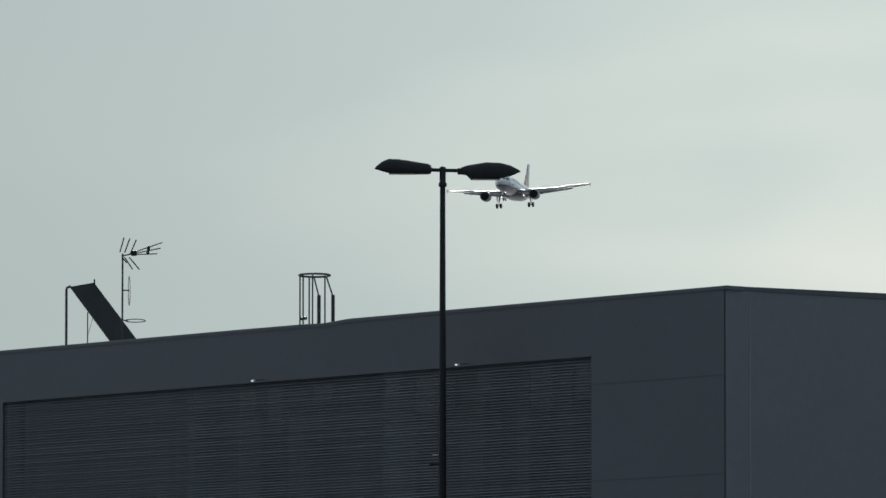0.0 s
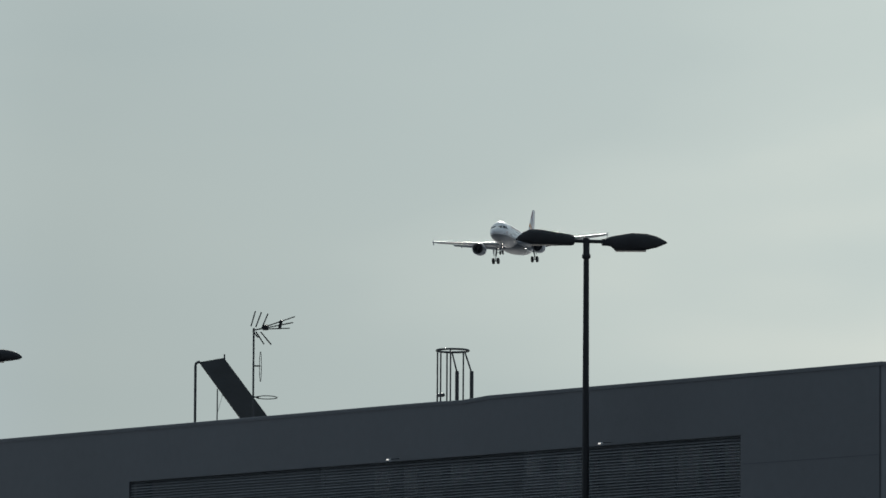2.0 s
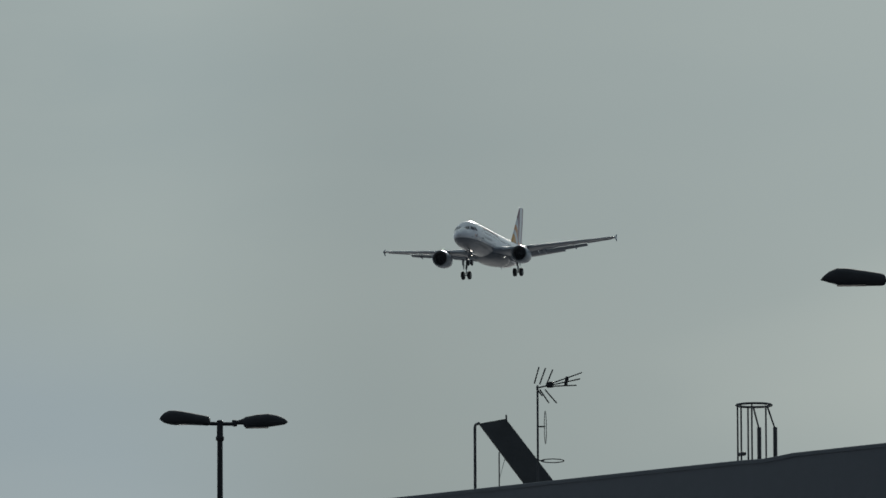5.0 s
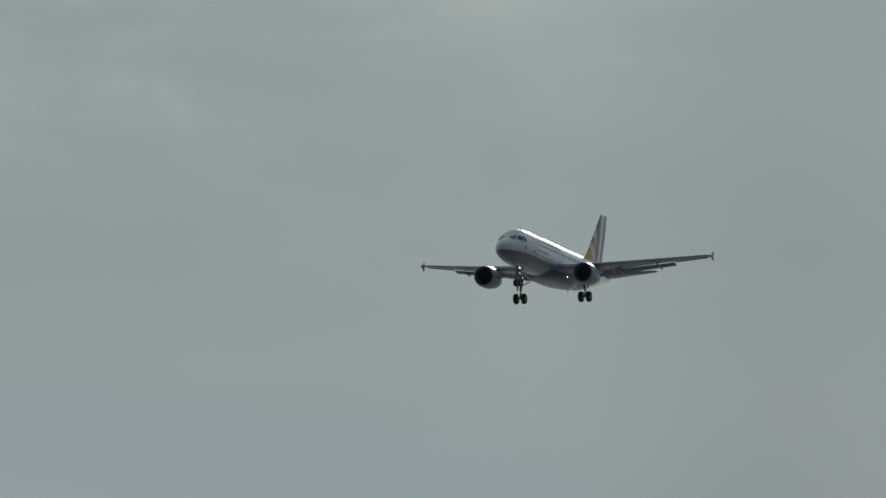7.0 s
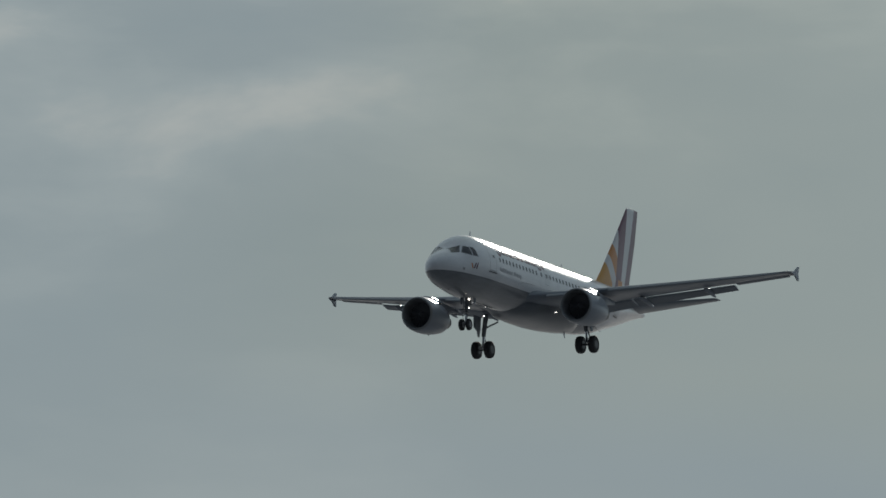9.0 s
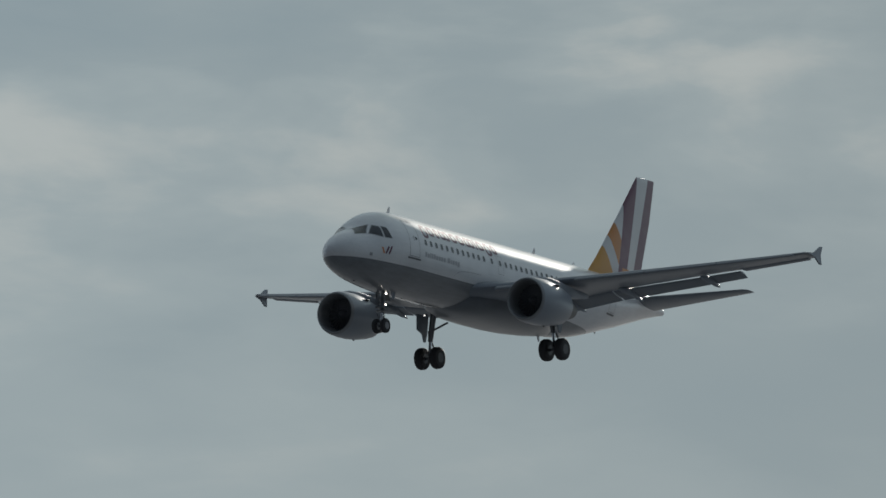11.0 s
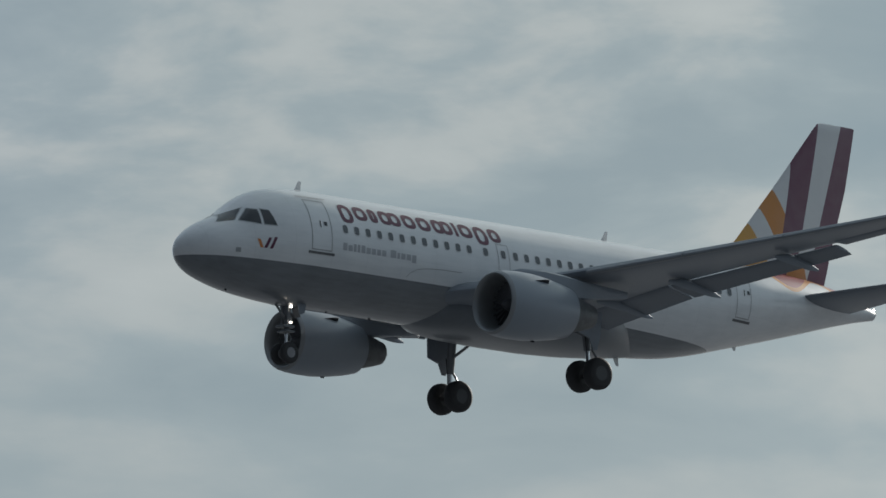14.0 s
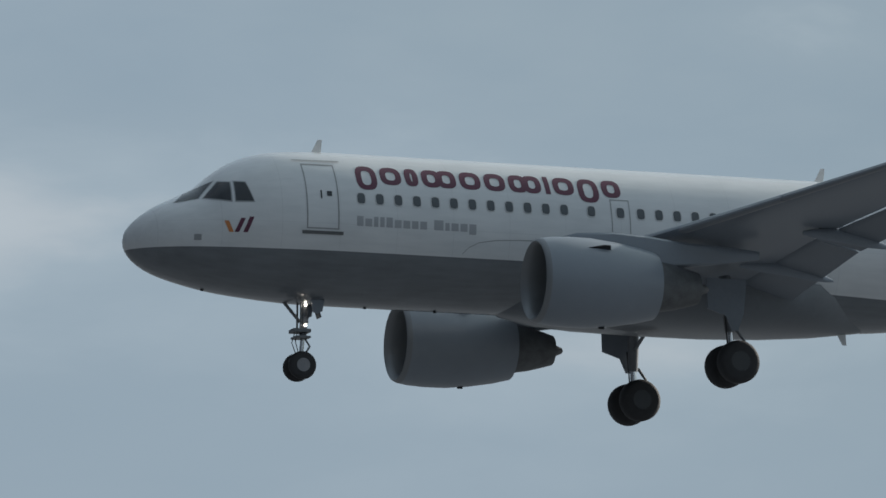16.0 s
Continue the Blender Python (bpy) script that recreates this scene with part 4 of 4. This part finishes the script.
ME_PANE, ME_RIM = window_mesh("pane", 0.225, 0.315, M_GLAZE), window_mesh("rim", 0.275, 0.365, M_RIM)
spots = [6.19 + 0.526 * k for k in range(12)] + [12.76, 13.6] + [14.19 + 0.528 * k for k in range(21)]
for side in (1, -1):
    for s in spots:
        p = on_skin(s, 0.585, side, 0.002)
        n = on_skin(s, 0.585, side, 1.0) - on_skin(s, 0.585, side, 0.0)
        x = Vector((1, 0, 0))
        x = (x - n * x.dot(n)).normalized()
        m = Matrix((x, n.cross(x), n)).transposed().to_4x4()
        m.translation = p
        rim = new("cabin_window", ME_RIM)
        rim.parent, rim.matrix_basis = jet, m
        pane = new("pane", ME_PANE)
        pane.parent, pane.matrix_basis = rim, Matrix.Translation((0, 0, 0.003))

# ---- doors: seams, sill plates, handles


def door(s0, s1, z0, z1, side, sill=True, t=0.035, name="door_seam"):
    b2 = bmesh.new()
    for c in (((s0, z0), (s0, z1), (s0 + t, z1), (s0 + t, z0)), ((s1 - t, z0), (s1 - t, z1), (s1, z1), (s1, z0)), ((s0 + t, z1 - t), (s0 + t, z1), (s1 - t, z1), (s1 - t, z1 - t)), ((s0 + t, z0), (s0 + t, z0 + t), (s1 - t, z0 + t), (s1 - t, z0))):
        patch(c, side, 0.006, 8, b2)
    d = part(name, b2, M_SEAM, jet, "door outline in the hull")
    if sill:
        part("door_sill", patch(((s0 - 0.12, z0 - 0.14), (s0 - 0.12, z0 - 0.05), (s1 + 0.12, z0 - 0.05), (s1 + 0.12, z0 - 0.14)), side, 0.014, 8), M_SILL, d, "dark sill plate")
        part("rain_gutter", patch(((s0 - 0.2, z1 + 0.09), (s0 - 0.2, z1 + 0.12), (s1 + 0.2, z1 + 0.12), (s1 + 0.2, z1 + 0.09)), side, 0.02, 8), M_SEAM, d)
        part("door_handle", patch(((s0 + 0.40, 0.52), (s0 + 0.40, 0.76), (s0 + 0.44, 0.76), (s0 + 0.44, 0.52)), side, 0.012, 3), M_DARK, d)
        part("door_window", patch(((s0 + 0.58, 0.60), (s0 + 0.58, 0.74), (s0 + 0.72, 0.74), (s0 + 0.72, 0.60)), side, 0.012, 3), M_PANE, d)


for side in (1, -1):
    door(4.66, 5.56, -0.31, 1.55, side)
    door(25.15, 25.95, -0.31, 1.5, side)
    door(13.33, 13.88, -0.02, 0.97, side, False, 0.025)
    # fairing seam ahead of the wing root
    pts = [(9.08, -0.77), (9.25, -0.60), (9.53, -0.46), (10.0, -0.38), (10.66, -0.34), (11.6, -0.33)]
    b_ = bmesh.new()
    for (sa, za), (sb, zb) in zip(pts, pts[1:]):
        patch(((sa, za), (sa, za + 0.022), (sb, zb + 0.022), (sb, zb)), side, 0.008, 3, b_)
    part("fairing_seam", b_, M_SEAM, jet)
    part("static_port_plate", patch(((1.68, -0.70), (1.68, -0.54), (1.87, -0.54), (1.87, -0.70)), side, 0.008, 3), M_FRAME, jet)

# ---- airline markings as plain bars


def ring_on_hull(b_, s0, s1, z0, z1, st, side):
    """Plain rounded ring, flat on the skin."""
    def rim(t, cut):
        c, s = math.cos(t), math.sin(t)
        rs, rz = (s1 - s0) / 2 - cut, (z1 - z0) / 2 - cut * 0.85
        return ((s0 + s1) / 2 + rs * math.copysign(abs(c) ** 0.72, c), (z0 + z1) / 2 + rz * math.copysign(abs(s) ** 0.72, s))
    for k in range(20):
        t0, t1 = 2 * math.pi * k / 20, 2 * math.pi * (k + 1) / 20
        patch((rim(t0, 0), rim(t1, 0), rim(t1, st), rim(t0, st)), side, 0.007, 1, b_)


def bar_on_hull(name, s0, s1, z0, z1, material, side, lean=0.0):
    return part(name, patch(((s0, z0), (s0 + lean, z1), (s1 + lean, z1), (s1, z0)), side, 0.007, 4), material, jet)


for side in (1, -1):
    # one plain block for each big mark, two of them hanging below the line
    widths = [0.62, 0.62, 0.40, 1.0, 0.62, 0.62, 0.95, 0.16, 0.62, 0.62, 0.56]
    s = 6.12
    for k, w in enumerate(widths):
        z0, z1 = (0.84 if k in (0, 9) else 1.02), 1.56
        st, e = 0.165, s + w - 0.02
        b_ = bmesh.new()
        if w < 0.3:
            patch(((s, z0), (s, z1), (e, z1), (e, z0)), side, 0.007, 5, b_)
        elif w > 0.9:                             # two rings side by side
            m_ = (s + e) / 2
            ring_on_hull(b_, s, m_ + 0.06, z0, z1, st, side)
            ring_on_hull(b_, m_ - 0.06, e, z0, z1, st, side)
        else:
            ring_on_hull(b_, s, e, z0, z1, st, side)
        part("title_bar", b_, M_PURPLE, jet, "purple title bar")
        s += w + 0.082
    s = 6.05
    for k, (w, z1) in enumerate(((0.18, 0.09), (0.19, 0.03), (0.12, 0.09), (0.12, 0.09), (0.18, 0.09), (0.19, 0.03), (0.19, 0.03), (0.18, 0.03), (0.19, 0.03), (0.0, 0.0), (0.26, 0.09), (0.12, 0.03), (0.2, 0.03), (0.2, 0.03), (0.2, 0.03))):
        if w:
            bar_on_hull("subtitle_bar", s, s + w, -0.18 if k < 14 else -0.25, z1, M_GREYDEC, side)
        s += w + 0.055 if w else 0.15
    for s0, mt, h in ((2.44, M_ORANGE, 0.30), (2.72, M_PURPLE, 0.38), (2.95, M_PURPLE, 0.42)):
        lean = -0.13 if mt is M_ORANGE else 0.17
        bar_on_hull("emblem_bar", s0 + (0.14 if mt is M_ORANGE else 0), s0 + 0.12 + (0.14 if mt is M_ORANGE else 0), -0.47, -0.47 + h, mt, side, lean)

# ---- blades, probes


def blade(s, z, h, ch, up=1, sweep=0.22):
    rr = []
    for o in (-0.02, 0.02):
        rr.append([(-s, o, z), (-(s + sweep), o * 0.4, z + up * h), (-(s + sweep + ch * 0.40), o * 0.4, z + up * h), (-(s + ch), o, z)])
    part("antenna_blade", loft(rr), M_WHITE, jet)


blade(5.35, 2.03, 0.44, 0.30)
blade(20.0, 2.06, 0.44, 0.28)
blade(24.15, 2.06, 0.28, 0.22)
blade(20.6, -2.0, 0.42, 0.30, -1)
blade(26.6, -1.02, 0.16, 0.2, -1, 0.1)
for s, z in ((7.1, 2.06), (13.0, 2.06)):
    b_ = bmesh.new()
    bmesh.ops.create_uvsphere(b_, u_segments=10, v_segments=6, radius=0.06, matrix=Matrix.Translation((-s, 0, z + 0.02)))
    part("beacon", b_, M_DARK, jet)
for s, z in ((2.3, -1.80), (6.9, -2.06), (8.9, -2.07), (29.6, -0.20), (31.3, 0.27)):
    b_ = bmesh.new()
    box(b_, (-s, 0.05, z - 0.02), (0.09, 0.02, 0.07), None, 0.01)
    part("drain_probe", b_, M_DARK, jet)

# ---- nose gear
b_ = bmesh.new()
tube(b_, [(-5.22, 0, -1.8), (-5.16, 0, -2.95)], [0.11, 0.10], 14)
nose_gear = part("nose_gear_strut", b_, M_STRUT, jet, smooth=True)
b_ = bmesh.new()
tube(b_, [(-5.16, 0, -2.9), (-5.09, 0, -3.70)], 0.06, 12)
part("oleo", b_, M_CHROME, nose_gear, "chrome shock strut", smooth=True)
b_ = bmesh.new()
tube(b_, [(-5.07, -0.36, -3.76), (-5.07, 0.36, -3.76)], 0.05, 10)
part("axle", b_, M_STRUT, nose_gear)
b_ = bmesh.new()
tube(b_, [(-5.08, 0, -2.55), (-4.55, 0, -1.95)], 0.045, 8)
part("drag_stay", b_, M_STRUT, nose_gear)
b_ = bmesh.new()
tube(b_, [(-5.12, 0, -2.85), (-5.36, 0, -3.2), (-5.12, 0, -3.6)], 0.03, 8)
part("torque_link", b_, M_STRUT, nose_gear)
b_ = bmesh.new()
box(b_, (-5.08, 0, -2.80), (0.5, 0.46, 0.10), None, 0.02)
part("steering_collar", b_, M_STRUT, nose_gear)
for o in (-0.255, 0.255):
    R, W = 0.385, 0.115
    b_ = spin_y([(-W, R * 0.52), (-W, R * 0.82), (-W * 0.7, R * 0.96), (0, R), (W * 0.7, R * 0.96), (W, R * 0.82), (W, R * 0.52)], 32, (-5.07, o, -3.76))
    tyre = part("tyre", b_, M_TYRE, nose_gear, smooth=50)
    b_ = spin_y([(-W - 0.004, R * 0.12), (-W - 0.004, R * 0.48), (W + 0.004, R * 0.48), (W + 0.004, R * 0.12)], 20, (-5.07, o, -3.76))
    part("rim", b_, M_NOSE_HUB, tyre, "grey wheel hub")
for side in (1, -1):
    od = [(-5.22, -1.95), (-5.62, -2.0), (-5.56, -2.30), (-5.42, -2.38), (-5.30, -2.34)]
    part("nose_gear_door", loft([[(p, side * (0.46 + o), z_) for p, z_ in od] for o in (0.0, 0.03)]), M_FLAP, nose_gear)
for y, r in ((0.16, 0.028), (-0.16, 0.028)):
    b_ = bmesh.new()
    tube(b_, [(-5.06, y, -2.05), (-5.05, y, -2.75)], r, 8)
    part("actuator", b_, M_STRUT, nose_gear)
    b_ = bmesh.new()
    tube(b_, [(-4.98, y * 0.7, -2.8), (-4.9, y, -3.1), (-5.03, y * 0.6, -3.5)], 0.012, 6)
    part("hose", b_, M_DARK, nose_gear)
b_ = bmesh.new()
box(b_, (-5.2, 0, -2.5), (0.18, 0.26, 0.2), None, 0.03)
part("lock_stay", b_, M_STRUT, nose_gear)
b_ = bmesh.new()
box(b_, (-5.55, 0, -2.18), (0.04, 0.34, 0.5), pose(0, 0, 0, 0, 18, 0), 0.01)
part("nose_gear_door", b_, M_STRUT, nose_gear)
b_ = bmesh.new()
box(b_, (-5.10, 0.02, -2.98), (0.42, 0.5, 0.06), None, 0.015)
part("light_bar", b_, M_STRUT, nose_gear)
for z, r in ((-2.10, 0.034), (-2.66, 0.03)):
    b_ = bmesh.new()
    tube(b_, [(-5.20, 0.2, z), (-5.15, 0.2, z)], r, 14)
    part("taxi_light", b_, M_LAMP, nose_gear, "lit nose gear light")

# ---------------------------------------------------------------- what moves
def motions():
    walk(jet, [
        (0, pose(5.01, 1704.40, 151.93, 1.612, -2.466, -102.779)),
        (0.5, pose(-3.80, 1620.00, 145.20, 1.612, -2.466, -102.779)),
        (1, pose(-12.40, 1540.00, 139.00, 1.612, -2.466, -102.779)),
        (1.5, pose(-14.15, 1459.18, 137.34, 1.612, -2.466, -102.779)),
        (2, pose(-21.94, 1398.85, 132.80, 1.612, -2.466, -102.779)),
        (2.5, pose(-28.62, 1349.36, 129.30, 1.612, -2.466, -102.779)),
        (3, pose(-35.86, 1303.69, 125.97, 1.612, -2.466, -102.779)),
        (3.5, pose(-43.52, 1264.55, 123.03, 1.612, -2.466, -102.779)),
        (4, pose(-50.06, 1171.01, 119.91, 1.612, -2.466, -102.779)),
        (4.5, pose(-56.40, 1098.74, 116.56, 1.612, -2.466, -102.779)),
        (5, pose(-64.30, 1043.00, 112.49, 1.612, -2.466, -102.779)),
        (5.2, pose(-67.73, 1033.06, 112.18, 1.612, -2.466, -102.779)),
        (5.8, pose(-75.84, 971.53, 108.81, 1.55, -2.385, -103.070)),
        (6.4, pose(-83.02, 890.40, 103.46, 1.40, -2.212, -103.814)),
        (6.9, pose(-87.91, 825.35, 98.31, 1.26, -2.070, -104.424)),
        (7.3, pose(-90.83, 784.85, 94.19, 1.16, -1.999, -104.699)),
        (7.5, pose(-91.91, 771.75, 92.04, 1.15, -1.989, -104.748)),
        (8, pose(-90.96, 678.65, 80.73, 1.15, -1.989, -104.748)),
        (8.5, pose(-89.08, 585.32, 69.40, 1.15, -1.989, -104.748)),
        (9, pose(-86.53, 493.09, 57.95, 1.15, -1.989, -104.748)),
        (9.2, pose(-85.60, 465.39, 55.50, 1.15, -1.989, -104.748)),
        (9.7, pose(-88.72, 431.83, 52.31, 1.15, -1.989, -104.748)),
        (10.3, pose(-98.22, 404.70, 49.58, 1.15, -1.989, -104.748)),
        (10.9, pose(-110.08, 383.37, 47.49, 1.15, -1.989, -104.748)),
        (11.5, pose(-120.16, 358.84, 45.45, 1.15, -1.989, -104.748)),
        (12, pose(-126.11, 333.83, 43.78, 1.15, -1.989, -104.748)),
        (12.5, pose(-133.26, 309.00, 42.30, 1.15, -1.989, -104.748)),
        (13, pose(-140.15, 283.03, 40.92, 1.15, -1.989, -104.748)),
        (13.5, pose(-145.98, 257.43, 39.51, 1.15, -1.989, -104.748)),
        (14, pose(-151.90, 231.57, 37.16, 1.15, -1.989, -104.748)),
        (14.5, pose(-158.79, 207.48, 33.62, 1.15, -1.989, -104.748)),
        (15, pose(-164.78, 182.85, 30.75, 1.15, -1.989, -104.748)),
        (15.5, pose(-169.14, 158.74, 29.52, 1.15, -1.989, -104.748)),
        (16, pose(-167.99, 128.02, 29.22, 1.15, -1.989, -104.748)),
    ])


motions()
